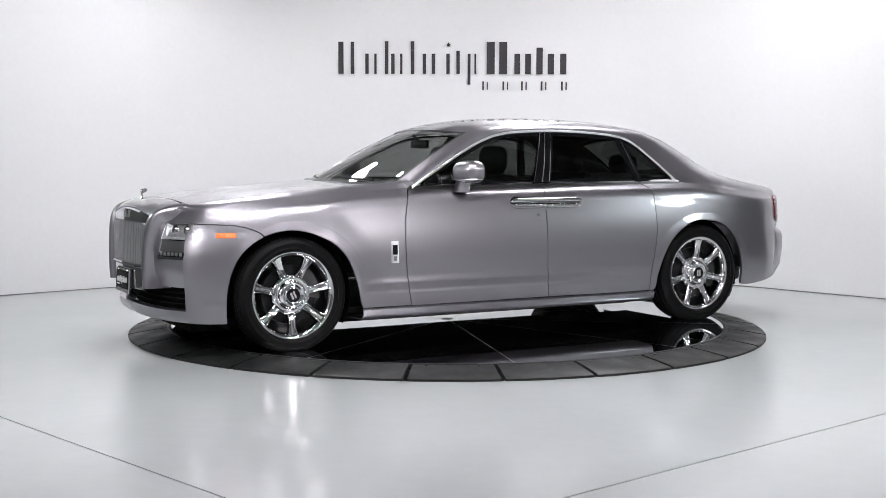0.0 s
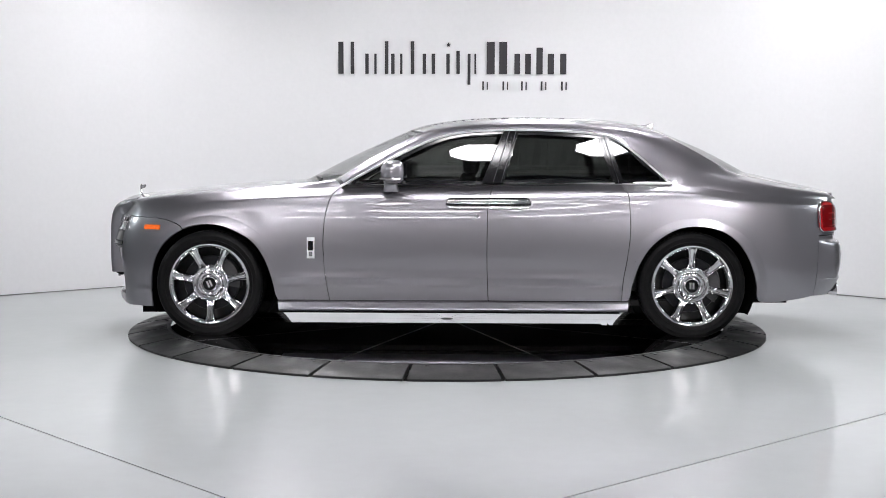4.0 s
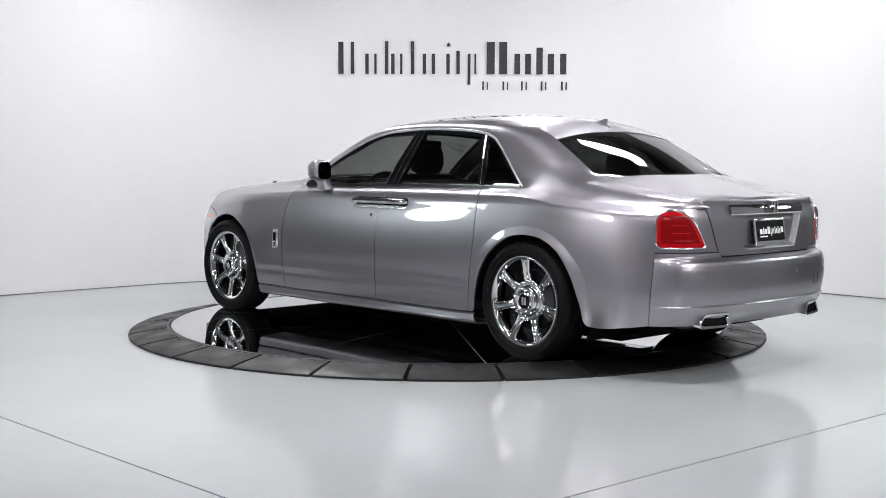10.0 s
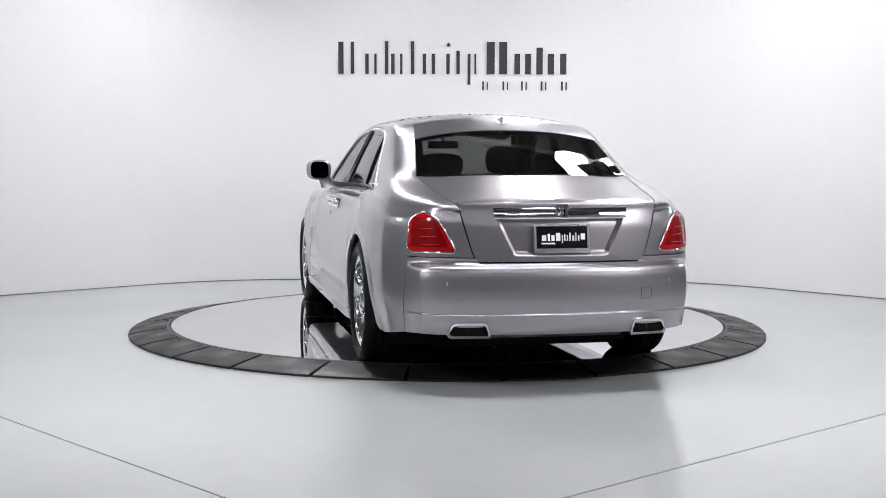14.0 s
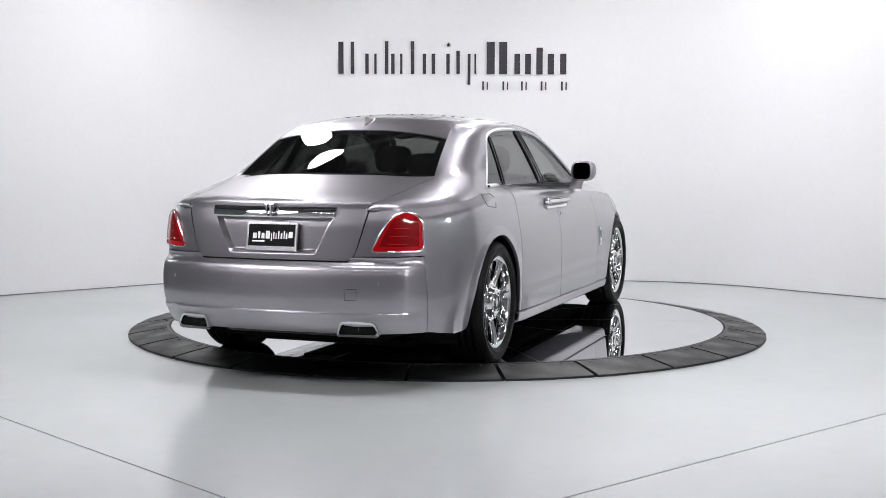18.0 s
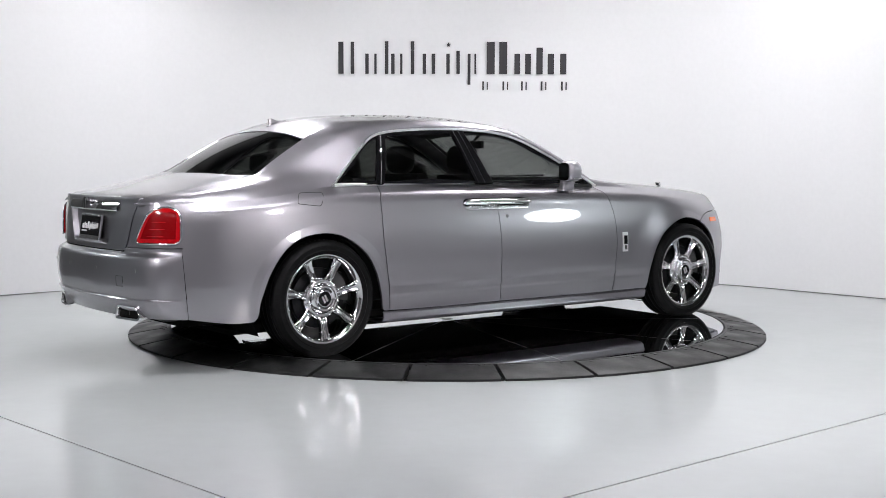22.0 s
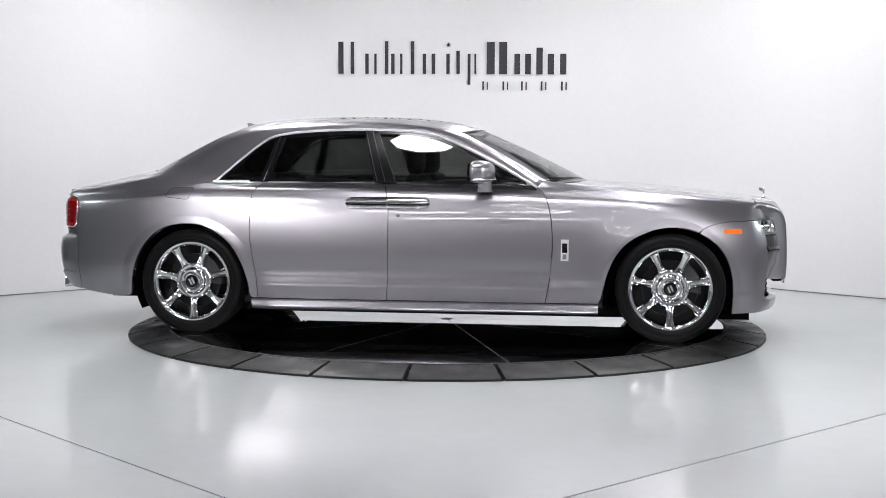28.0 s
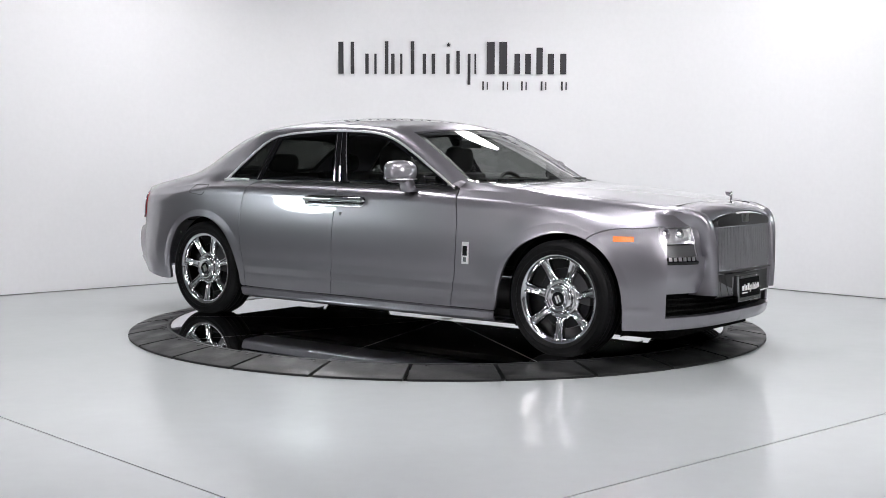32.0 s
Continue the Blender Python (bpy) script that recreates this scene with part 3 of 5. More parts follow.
def shoulder(lower, upper, rise0, rise1, m=18, bulge=1.0, tangent=None, keep=(1, 1)):
    """A smooth strip from the lower to the upper edge."""
    L, U, n = lower, upper, len(lower)
    q = np.linspace(0, 1, n)
    rise = np.radians(np.interp(q, np.linspace(0, 1, len(rise0)), rise0))
    chord = np.linalg.norm(U - L, axis=1, keepdims=True) * bulge
    side = np.stack([0 * q, -np.cos(rise), np.sin(rise)], 1)
    if tangent is not None:
        w = np.interp(q, np.linspace(0, 1, len(keep)), keep)[:, None]
        side = side * (1 - w) + tangent * w
        side /= np.linalg.norm(side, axis=1, keepdims=True)
    # part of the lower tangent follows the way towards the upper edge
    away = U - L
    away[:, 1:] = 0
    t0 = side * chord + away * 0.8
    flat = np.radians(np.interp(q, np.linspace(0, 1, len(rise1)), rise1))
    t1 = np.stack([0 * q, -np.cos(flat), np.sin(flat)], 1) * chord + away * 0.8
    v = np.linspace(0, 1, m)[None, :, None]
    return ((2 * v**3 - 3 * v**2 + 1) * L[:, None] + (v**3 - 2 * v**2 + v) * t0[:, None]
            + (3 * v**2 - 2 * v**3) * U[:, None] + (v**3 - v**2) * t1[:, None])


def table_curve(P, n):
    """Even steps from node to node, so that two tables stay in pairs."""
    P = np.asarray(P, float)
    k = np.arange(len(P))
    q = np.linspace(0, len(P) - 1, n)
    return np.stack([smooth(q, k, P[:, c]) for c in range(P.shape[1])], 1)


UF, UM, UR = table_curve(UPPER_FRONT, 70), table_curve(UPPER_MID, 110), table_curve(UPPER_REAR, 60)
_sf, _xr = table_curve(np.array(LOWER_FRONT_S)[:, None], 70)[:, 0], table_curve(np.array(LOWER_REAR_X)[:, None], 60)[:, 0]
LF, LR = shell(_sf, waist(np.interp(_sf, PLAN_S, PLAN[:, 0]))), shell(s_of_x(_xr), waist(_xr))


def top_tangent(s):
    """The way the body side runs where it ends at the waist."""
    w = waist(np.interp(s, PLAN_S, PLAN[:, 0]))
    t = shell(s, w + .002) - shell(s, w - .006)
    return t / np.linalg.norm(t, axis=1, keepdims=True)


LM = cabin(table_curve(LOWER_MID, 110))
LM[0], LM[-1] = LF[-1], LR[0]


def edge_at(x):
    """Half width and height of the upper edge at x."""
    A = np.concatenate([UF, UM[1:], UR[1:]])
    return np.interp(-np.asarray(x, float), -A[:, 0], A[:, 1]), np.interp(-np.asarray(x, float), -A[:, 0], A[:, 2])


# ---- the car: body ----
CAR = tagged(new("car"), "silver-grey metallic luxury saloon with chrome wheels on a turntable", "car")
GAP = 0.0028
LID_HALF = [.44, .468, .482, .505, .545, .555]


def mirror_grid(P):
    """Both halves of a sheet that is given from the middle (last index) outwards."""
    Q = P[:, ::-1] * np.array([1, -1, 1])
    return np.concatenate([Q, P[:, 1:]], 1)


def crowned(x_front, x_rear, zc, n=60, m=24, edge_in=GAP, power=2.2):
    """A top panel from x_front(v) to x_rear(v), v from 0 in the middle to 1 at the shoulder."""
    v = np.linspace(0, 1, m)
    P = np.zeros((n, m, 3))
    for j, q in enumerate(v):
        x = np.linspace(x_front(q), x_rear(q), n)
        ye, ze = edge_at(x)
        P[:, j, 0] = x
        P[:, j, 1] = (ye - edge_in) * q
        c = zc(x)
        P[:, j, 2] = c - (c - ze) * q**power
    return mirror_grid(P)


def body():
    # front wing: side and shoulder
    bottom = np.concatenate([spline([(.820 + GAP, .246), (1.0, .246), (1.172, .246)], 14)[:-1], spline([(1.172, .246), (1.186, .275)] + ARCH_F[1:] + [(1.835, .727)], 77)])
    W1 = coons(bottom, waist_line(.755 + GAP, 1.88, 40), shift(DOOR_FRONT, GAP), [(1.835, .727), (1.855, .746), (1.88, .760), (1.885, .81), (1.88, waist(1.88))], 90, 100)
    s = Sheet().panel(on_side(W1), 0.02)
    a, b = float(s_of_x(1.88)), float(s_front(.50))
    ss = np.linspace(b, a, 40)
    pxs = np.interp(ss, PLAN_S, PLAN[:, 0])
    lo = smooth(pxs, [2.47, 2.25, 2.1, 2.0, 1.93, 1.88], [.812, .806, .800, .793, .778, .760])
    vv = np.linspace(0, 1, 14)
    z = lo[:, None] + (waist(pxs) - lo)[:, None] * vv[None]
    s.panel(shell(ss[:, None], z), 0.02)
    F = shoulder(LF, UF, [56], [8, 6, 5, 5, 12], tangent=top_tangent(_sf), keep=(1, 1, 1, 1, 1, .9, .5, 0), bulge=.9)
    s.panel(F, 0.012)
    both("front_wing", s, PAINT, CAR, sharp=40, merge=0.002)
    # cabin frame and rear quarter in one pressing
    A = shoulder(LM, UM, [56, 64, 67, 67, 67, 64, 54, 50], [20, 12, 10, 10, 10, 14, 14], bulge=np.interp(np.linspace(0, 1, 110), [0, .6, .75, 1], [1, 1, .95, .9])[:, None])
    B = (shoulder(LR, UR, [60], [12, 6, 4, 0, -8], tangent=top_tangent(s_of_x(_xr)), keep=(.25, .8, 1, 1, 1, 1), bulge=np.interp(np.linspace(0, 1, len(LR)), [0, .7, 1], [1, 1, .45])[:, None]))
    # the roof pillar flows into the wing without a crease
    G = np.concatenate([A, B[1:]])
    for _ in range(70):
        k = slice(82, 128)
        G[k, 1:-1] += .5 * ((G[81:127, 1:-1] + G[83:129, 1:-1]) / 2 - G[k, 1:-1])
    s = Sheet().panel(G, 0.012)
    bottom = [(-1.169 - GAP, .248), (-1.205, .247)] + ARCH_R[1:] + [(-2.2, .237), (-2.36, .252), (-2.513, .275)]
    Q1 = coons(bottom, waist_line(-1.165 - GAP, -2.53, 50), shift(REAR_DOOR_REAR, -GAP), [(-2.513, .275), (-2.527, .5), (-2.537, .64), (-2.53, waist(-2.53))], 100, 90)
    s.panel(on_side(Q1), 0.02)
    ss = np.linspace(float(s_of_x(-2.53)), float(s_rear(.50)), 36)
    pxs = np.interp(ss, PLAN_S, PLAN[:, 0])
    zz = np.linspace(0, 1, 22)
    Q2 = np.zeros((36, 22, 3))
    for j, t in enumerate(zz):
        half = float(np.interp(.692 + .27 * t, [.668, .69, .72, .80, .95, .985], LID_HALF)) + .0055
        ss = np.linspace(float(s_of_x(-2.53)), float(s_rear(half)), 36)
        pxs = np.interp(ss, PLAN_S, PLAN[:, 0])
        Q2[:, j] = shell(ss, .692 + (waist(pxs) - .692) * t)
    s.panel(Q2, 0.02)
    both("rear_quarter", s, PAINT, CAR, sharp=40, merge=0.002)
    # doors
    for name, rear, front, x0, x1 in (("front_door", MID_LINE, DOOR_FRONT, -.303, .755), ("rear_door", REAR_DOOR_REAR, MID_LINE, -1.165, -.303)):
        r, f = shift(rear, GAP), shift(front, -GAP)
        D = coons([r[0], (.5 * (r[0][0] + f[0][0]), .245), f[0]], waist_line(x0 + GAP, x1 - GAP, 30, .004), r, f, 44, 130)
        s = Sheet().panel(on_side(D), 0.02)
        pair = both(name, s, PAINT, CAR, sharp=40)
        # pull handle: a round-ended bar over a dark recess with a chrome lip
        hx = (-.262, .030) if name == "front_door" else (-.268, -.552)
        q = 1 - np.linspace(1, 0, 24) ** 1.5
        x = hx[0] + (hx[1] - hx[0]) * q
        base = shell(s_of_x(x), .909)[:, 1]
        end = np.sqrt(np.clip(1 - np.clip((q - .86) / .14, 0, 1) ** 2, .03, 1))
        side_at = lambda xx, zz: float(shell(s_of_x(xx), zz)[1])
        recess = [[(x[k], side_at(x[k], .907 + dz * end[k]) + .002, .907 + dz * end[k]) for dz in (-.040, -.02, 0, .02, .038)] for k in range(24)]
        bar = [[(x[k], base[k] + .024 + .018 * math.cos(u), .921 + .0185 * math.sin(u) * end[k] - .010 * (1 - end[k])) for u in np.linspace(0, 2 * math.pi, 15)] for k in range(24)]
        lip = [[(x[k], side_at(x[k], .907 + dz * end[k]) + dy, .907 + dz * end[k]) for dz, dy in ((-.040, .001), (-.037, .010), (-.030, .012), (-.021, .008), (-.014, .003))] for k in range(24)]
        for ob, flip in zip(pair, (False, True)):
            f = (lambda q: q.mirrored()) if flip else (lambda q: q)
            part("door_handle", f(Sheet().grid(bar).poly(bar[0][:-1]).poly(bar[-1][:-1])), CHROME, ob, "chrome pull handle", sharp=60)
            part("handle_recess", f(Sheet().grid(recess)), GLOSS_BLACK, ob, "dark recess behind the handle", sharp=None)
            part("handle_lip", f(Sheet().grid(lip)), BRIGHT, ob, "chrome lip under the handle", sharp=60)
        if name == "front_door":
            k = shell(s_of_x(-.184), .821)
            lock = Sheet().revolve([(0.0, .006), (.012, .006), (.014, .0)], 20, "y", k)
            part("door_lock", lock, BRIGHT, pair[0], "chrome key lock")
            part("door_lock", lock.mirrored(), BRIGHT, pair[1], "chrome key lock")
    # sill below the doors
    x = np.linspace(-1.215, 1.172, 60)
    z = np.linspace(.165, .240, 8)
    P = shell(s_of_x(x)[:, None], np.broadcast_to(z[None], (60, 8)))
    P[:, :, 1] += np.interp(z, [.165, .18, .23, .24], [-.03, .0, .004, -.01])[None]
    P2 = np.concatenate([np.array([[(a, .70, .16)] for a in x]), P], 1)
    both("sill", Sheet().panel(P2, .01), PAINT, CAR, sharp=40)
    # bonnet, roof, boot lid top
    zc_hood = lambda x: smooth(x, [.95, 1.21, 1.62, 2.08, 2.30, 2.42], [1.058, 1.047, 1.021, .972, .938, .912])
    H = crowned(lambda q: 2.233 - .016 * q * q, lambda q: 1.08 - .20 * q * q, zc_hood, edge_in=.006)
    bonnet = part("bonnet", Sheet().panel(H, .012), PAINT, CAR, sharp=40)
    # black tubes laid in the bonnet's shut gap stand in for its shade
    gap = Sheet().tube(H[:, -1] + np.array([0, .003, -.006]), .0048, 6).tube(H[0] + np.array([.003, 0, -.007]), .005, 6)
    gap.plus(Sheet().tube(H[:, 0] + np.array([0, -.003, -.006]), .0048, 6))
    part("bonnet_gap_shade", gap, UNDER, bonnet, "black strip for the shade in the gap round the bonnet", sharp=None)
    zc_roof = lambda x: smooth(x, [.40, .32, .19, -.025, -.366, -.703, -.952, -1.199, -1.444, -1.60], [1.388, 1.417, 1.457, 1.493, 1.516, 1.518, 1.511, 1.492, 1.446, 1.385])
    part("roof_panel", Sheet().panel(crowned(lambda q: .31 - .12 * q * q, lambda q: -1.59 - .0 * q, zc_roof, 70, edge_in=-.0005), .012), PAINT, CAR, sharp=40)
    # windscreen and rear window
    for name, x_top, x_base, zt, zb, mat, label in (
            ("windscreen", lambda q: .315 - .12 * q * q, lambda q: 1.07 - .25 * q * q, zc_roof, 1.054, SCREEN, "large raked windscreen of dark tinted glass"),
            ("rear_window", lambda q: -1.594, lambda q: -2.165 + .185 * q * q, zc_roof, 1.116, PRIVACY, "raked rear window of dark privacy glass")):
        m, n = 20, 26
        P = np.zeros((n, m, 3))
        for j in range(m):
            q = j / (m - 1)
            u = np.linspace(0, 1, n)
            x = x_top(q) + (x_base(q) - x_top(q)) * u
            ye, ze = edge_at(x)
            c = (zt(x_top(0)) - .004) * (1 - u) + zb * u + (.012 if name == "windscreen" else .018) * np.sin(np.pi * u)
            P[:, j] = np.stack([x, (ye - .004) * q, c + (ze - .004 - c) * q**2.4], 1)
        g = part(name, Sheet().grid(mirror_grid(P)), mat, CAR, label, sharp=None)
        for p in g.data.polygons:
            p.use_smooth = True
        G = mirror_grid(P)
        # black ceramic band behind the rim of the glass
        band = 0.045
        mid = G.mean((0, 1))
        rim = np.concatenate([G[:, 0], G[-1, 1:], G[-2::-1, -1], G[0, -2:0:-1]])
        to = mid - rim
        inner = rim + to * (band / np.linalg.norm(to, axis=1, keepdims=True)) + np.array([0, 0, -.004])
        part("glass_band", Sheet().grid(np.stack([rim + np.array([0, 0, -.004]), inner], 1), close=True), BLACK, g, "black band round the glass", sharp=None)
        if name == "windscreen":
            for y0, y1 in ((.55, -.02), (-.12, -.62)):
                q = np.linspace(0, 1, 14)
                xx = 1.055 - .20 * (np.abs(y0 + (y1 - y0) * q) / .7) ** 2
                pts = np.stack([xx - .02 - .06 * q, y0 + (y1 - y0) * q, 1.068 + .012 * q - .004 * np.abs(y0 + (y1 - y0) * q)], 1)
                part("wiper", Sheet().tube(pts, .008, 6), BLACK, g, "black wiper blade", sharp=40)
    q = np.linspace(-1, 1, 41)
    c = np.stack([np.stack([1.085 - .22 * q * q, .72 * q, 1.040 + 0 * q], 1), np.stack([1.02 - .22 * q * q, .71 * q, 1.043 + 0 * q], 1)], 1)
    part("cowl", Sheet().grid(c), BLACK, CAR, "black plastic cowl at the foot of the windscreen", sharp=None)
    # boot lid: deck, lip and rear face with a plate recess
    zc_deck = lambda x: smooth(x, [-2.10, -2.17, -2.30, -2.484, -2.62, -2.70, -2.76], [1.13, 1.117, 1.087, 1.044, 1.016, .999, .984])
    D = crowned(lambda q: -2.172 + .19 * q * q, lambda q: -2.715 + .06 * q**3, zc_deck, 50, 24, edge_in=.005)
    s = Sheet().panel(D, .012)
    levels = np.concatenate([np.linspace(.985, .940, 9), np.linspace(.936, .918, 6), np.linspace(.905, .728, 12), np.linspace(.722, .698, 9), np.linspace(.692, .668, 5)])
    R = np.zeros((len(levels), 40, 3))
    for i, z in enumerate(levels):
        half = np.interp(z, [.668, .69, .72, .80, .95, .985], LID_HALF)
        w = float(np.interp(z, [.70, .89], [.262, .353]))
        yy = np.concatenate([np.linspace(0, w - .030, 17), np.linspace(w - .025, w + .003, 10), np.linspace(w + .010, half, 13)])
        xx = shell(s_rear(yy), np.full(40, min(max(z, .70), .86)))[:, 0] + (z - .86) * (.22 if z > .86 else .02)
        xx = xx - .005 * np.exp(-((z - .972) / .02) ** 2)
        inside = np.clip((w - yy) / .022, 0, 1) * np.clip((z - .700) / .020, 0, 1) * np.clip((.935 - z) / .01, 0, 1)
        R[i] = np.stack([xx + inside * .034, yy, np.full(40, z)], 1)
    R[0, :, :] = np.stack([np.interp(R[0, :, 1], D[-1, 23:, 1], D[-1, 23:, 0]), R[0, :, 1], np.interp(R[0, :, 1], D[-1, 23:, 1], D[-1, 23:, 2])], 1)
    s.panel(mirror_grid(R), .012)
    lid = part("boot_lid", s, PAINT, CAR, sharp=38, merge=.0005)
    # black tube in the gap round the lid, drawn as the gap's shadow
    foot = R[-1] + np.array([.006, 0, -.004])
    edge = np.concatenate([R[6:, -1] + np.array([.012, .003, 0]), foot[::-1]])
    edging = Sheet().tube(edge, .0045, 6).tube(D[:-5, -1] + np.array([0, .003, -.008]), .0045, 6)
    part("lid_gap_shade", edging.plus(edging.mirrored()), UNDER, lid, "black strip for the shade in the gap round the lid", sharp=None)
    # bumpers
    z = np.linspace(.274, .686, 104)
    P = np.zeros((60, 104, 3))
    for j in range(104):
        x0 = float(np.interp(z[j], [.275, .5, .64, .69], [-2.513, -2.527, -2.537, -2.536])) - GAP
        P[:, j] = shell(np.linspace(float(s_of_x(x0)), float(s_rear(0)), 60), np.full(60, z[j]))
    P = np.concatenate([P, (P[::-1] * np.array([1, -1, 1]))[1:]], 0)
    rb = part("rear_bumper", Sheet().panel(P, .03), PAINT, CAR, sharp=38, merge=.002)
    for y in (-.60, -.2, .2, .60):
        p = shell(s_rear(abs(y)), .555)
        pt = Sheet().revolve([(0.0, .002), (.010, .002), (.012, 0)], 14, "x", (p[0] - .001, math.copysign(p[1], y), .555))
        part("parking_sensor", pt, SATIN, rb, sharp=30)
    p = shell(s_rear(.465), .49)
    q = np.array([(-1, -1), (0, -1), (1, -1), (1, 0), (1, 1), (0, 1), (-1, 1), (-1, 0), (-1, -1)], float) * .03
    ring = np.array([shell(float(s_rear(.465 + a)), .492 + b) * np.array([1, -1, 1]) for a, b in q])
    part("tow_cover", Sheet().tube(ring, .0016, 5), BLACK, rb, "shut line of the towing-eye cover", sharp=None)
    # under the rear bumper
    return lid


LID = body()


# ---- the car: glass and trim of the sides ----
def side_glass():
    low = lambda x0, x1: [(x, float(waist(x)) + .012) for x in np.linspace(x0, x1, 8)]

    def top_between(x0, x1, n=24, drop=.022):
        T = spline(WIN_TOP, 200)
        k = (T[:, 0] <= x0 + .001) & (T[:, 0] >= x1 - .001)
        t = T[k]
        t = np.concatenate([[[x0, np.interp(-x0, -T[:, 0], T[:, 1])]], t, [[x1, np.interp(-x1, -T[:, 0], T[:, 1])]]])
        t = t[::-1].copy()
        t[:, 1] -= drop
        return [tuple(p) for p in t]

    panes = (("front_window", -.275, -.395, .68, .68), ("rear_window_side", -1.135, -1.045, -.335, -.445), ("quarter_window", -1.46, -1.46, -1.165, -1.075))
    # one dark backing of pillar covers behind the panes
    for name, xb0, xt0, xb1, xt1 in panes:
        if name == "front_window":
            b, t = low(xb0, xb1), top_between(.66, xt0)
            P = coons(b, t, [b[0], t[0]], [b[-1], t[-1]], 40, 16)
        elif name == "quarter_window":
            b, t = low(xb0, xb1), top_between(xt1, -1.455)
            P = coons(b, t, [b[0], t[0]], [b[-1], t[-1]], 30, 16)
        else:
            b, t = low(xb0, xb1), top_between(xt1, xt0)
            P = coons(b, t, [b[0], t[0]], [b[-1], t[-1]], 30, 16)
        G = cabin(P, -.010)
        gl = both("side_window", Sheet().grid(G), PRIVACY if name != "front_window" else SIDE, CAR, "dark tinted side window", sharp=60)
        rim = np.concatenate([G[:, 0], G[-1, 1:], G[-2::-1, -1], G[0, -2:0:-1]])
        mid = G.mean((0, 1))
        to = mid - rim
        inner = rim + to * (.022 / np.linalg.norm(to, axis=1, keepdims=True))
        rim2 = rim - to * (.012 / np.linalg.norm(to, axis=1, keepdims=True))
        edging = Sheet().grid(np.stack([rim2 + np.array([0, .003, 0]), inner + np.array([0, .003, 0]), inner + np.array([0, -.01, 0])], 1), close=True)
        for g, sh in zip(gl, (edging, edging.mirrored())):
            part("window_seal", sh, GLOSS_BLACK, g, "black rubber seal", sharp=None)
    # pillars between the panes
    for b0, t0, b1, t1 in ((-.365, -.475, -.214, -.368), (-1.18, -1.09, -1.130, -1.04)):
        wz = lambda x: float(waist(x)) + .004
        tz = lambda x: float(np.interp(-x, -np.array(WIN_TOP)[:, 0], np.array(WIN_TOP)[:, 1])) - .006
        P = coons([(b0, wz(b0)), (b1, wz(b1))], [(t0, tz(t0)), (t1, tz(t1))], [(b0, wz(b0)), (t0, tz(t0))], [(b1, wz(b1)), (t1, tz(t1))], 6, 14)
        both("pillar_cover", Sheet().panel(cabin(P, -.002), .02), GLOSS_BLACK, CAR, "gloss black pillar cover", sharp=40)
    for b0, t0 in ((-.292, -.412), (-.347, -.458), (-.218, -.372), (-1.155, -1.062)):
        z = np.linspace(float(waist(b0)) + .006, float(np.interp(-t0, -np.array(WIN_TOP)[:, 0], np.array(WIN_TOP)[:, 1])) - .004, 12)
        x = b0 + (t0 - b0) * np.linspace(0, 1, 12)
        both("pillar_trim", Sheet().tube(cabin(np.stack([x, z], 1), .001), .0028, 6), CHROME, CAR, "thin chrome strip", sharp=40)
    # bright frame round the windows
    T = spline(WIN_TOP, 140)
    T2 = T.copy()
    T2[:, 1] -= .013
    T2[:, 0] += np.gradient(T[:, 1]) / np.hypot(*np.gradient(T, axis=0).T) * -.004
    A, B = cabin(T, .010), cabin(T2, .000)
    C = cabin(T2, -.014)
    D = cabin(T + np.array([0, .004]), -.004)
    both("window_trim", Sheet().grid(np.stack([D, A, B, C], 1)), TRIM, CAR, "polished frame round the side windows", sharp=50)
    x = np.linspace(.745, -1.515, 90)
    w = waist(x)
    rows = []
    for dz, dy in ((-.008, .006), (-.005, .016), (.001, .0205), (.008, .0195), (.014, .014), (.016, -.004)):
        rows.append(np.stack([x, shell(s_of_x(x), w)[:, 1] + dy, w + dz], 1))
    both("waist_trim", Sheet().grid(np.stack(rows, 1)), TRIM, CAR, "polished strip along the waist", sharp=50)


SIDE = tinted_glass("side_glass", (0.27, 0.28, 0.27), ior=1.52)
side_glass()


# ---- the car: wheels ----
DISC_STEEL = material("brake_steel", (0.030, 0.030, 0.032), rough=0.35, metal=1.0, stain=0.2, stain_size=9)


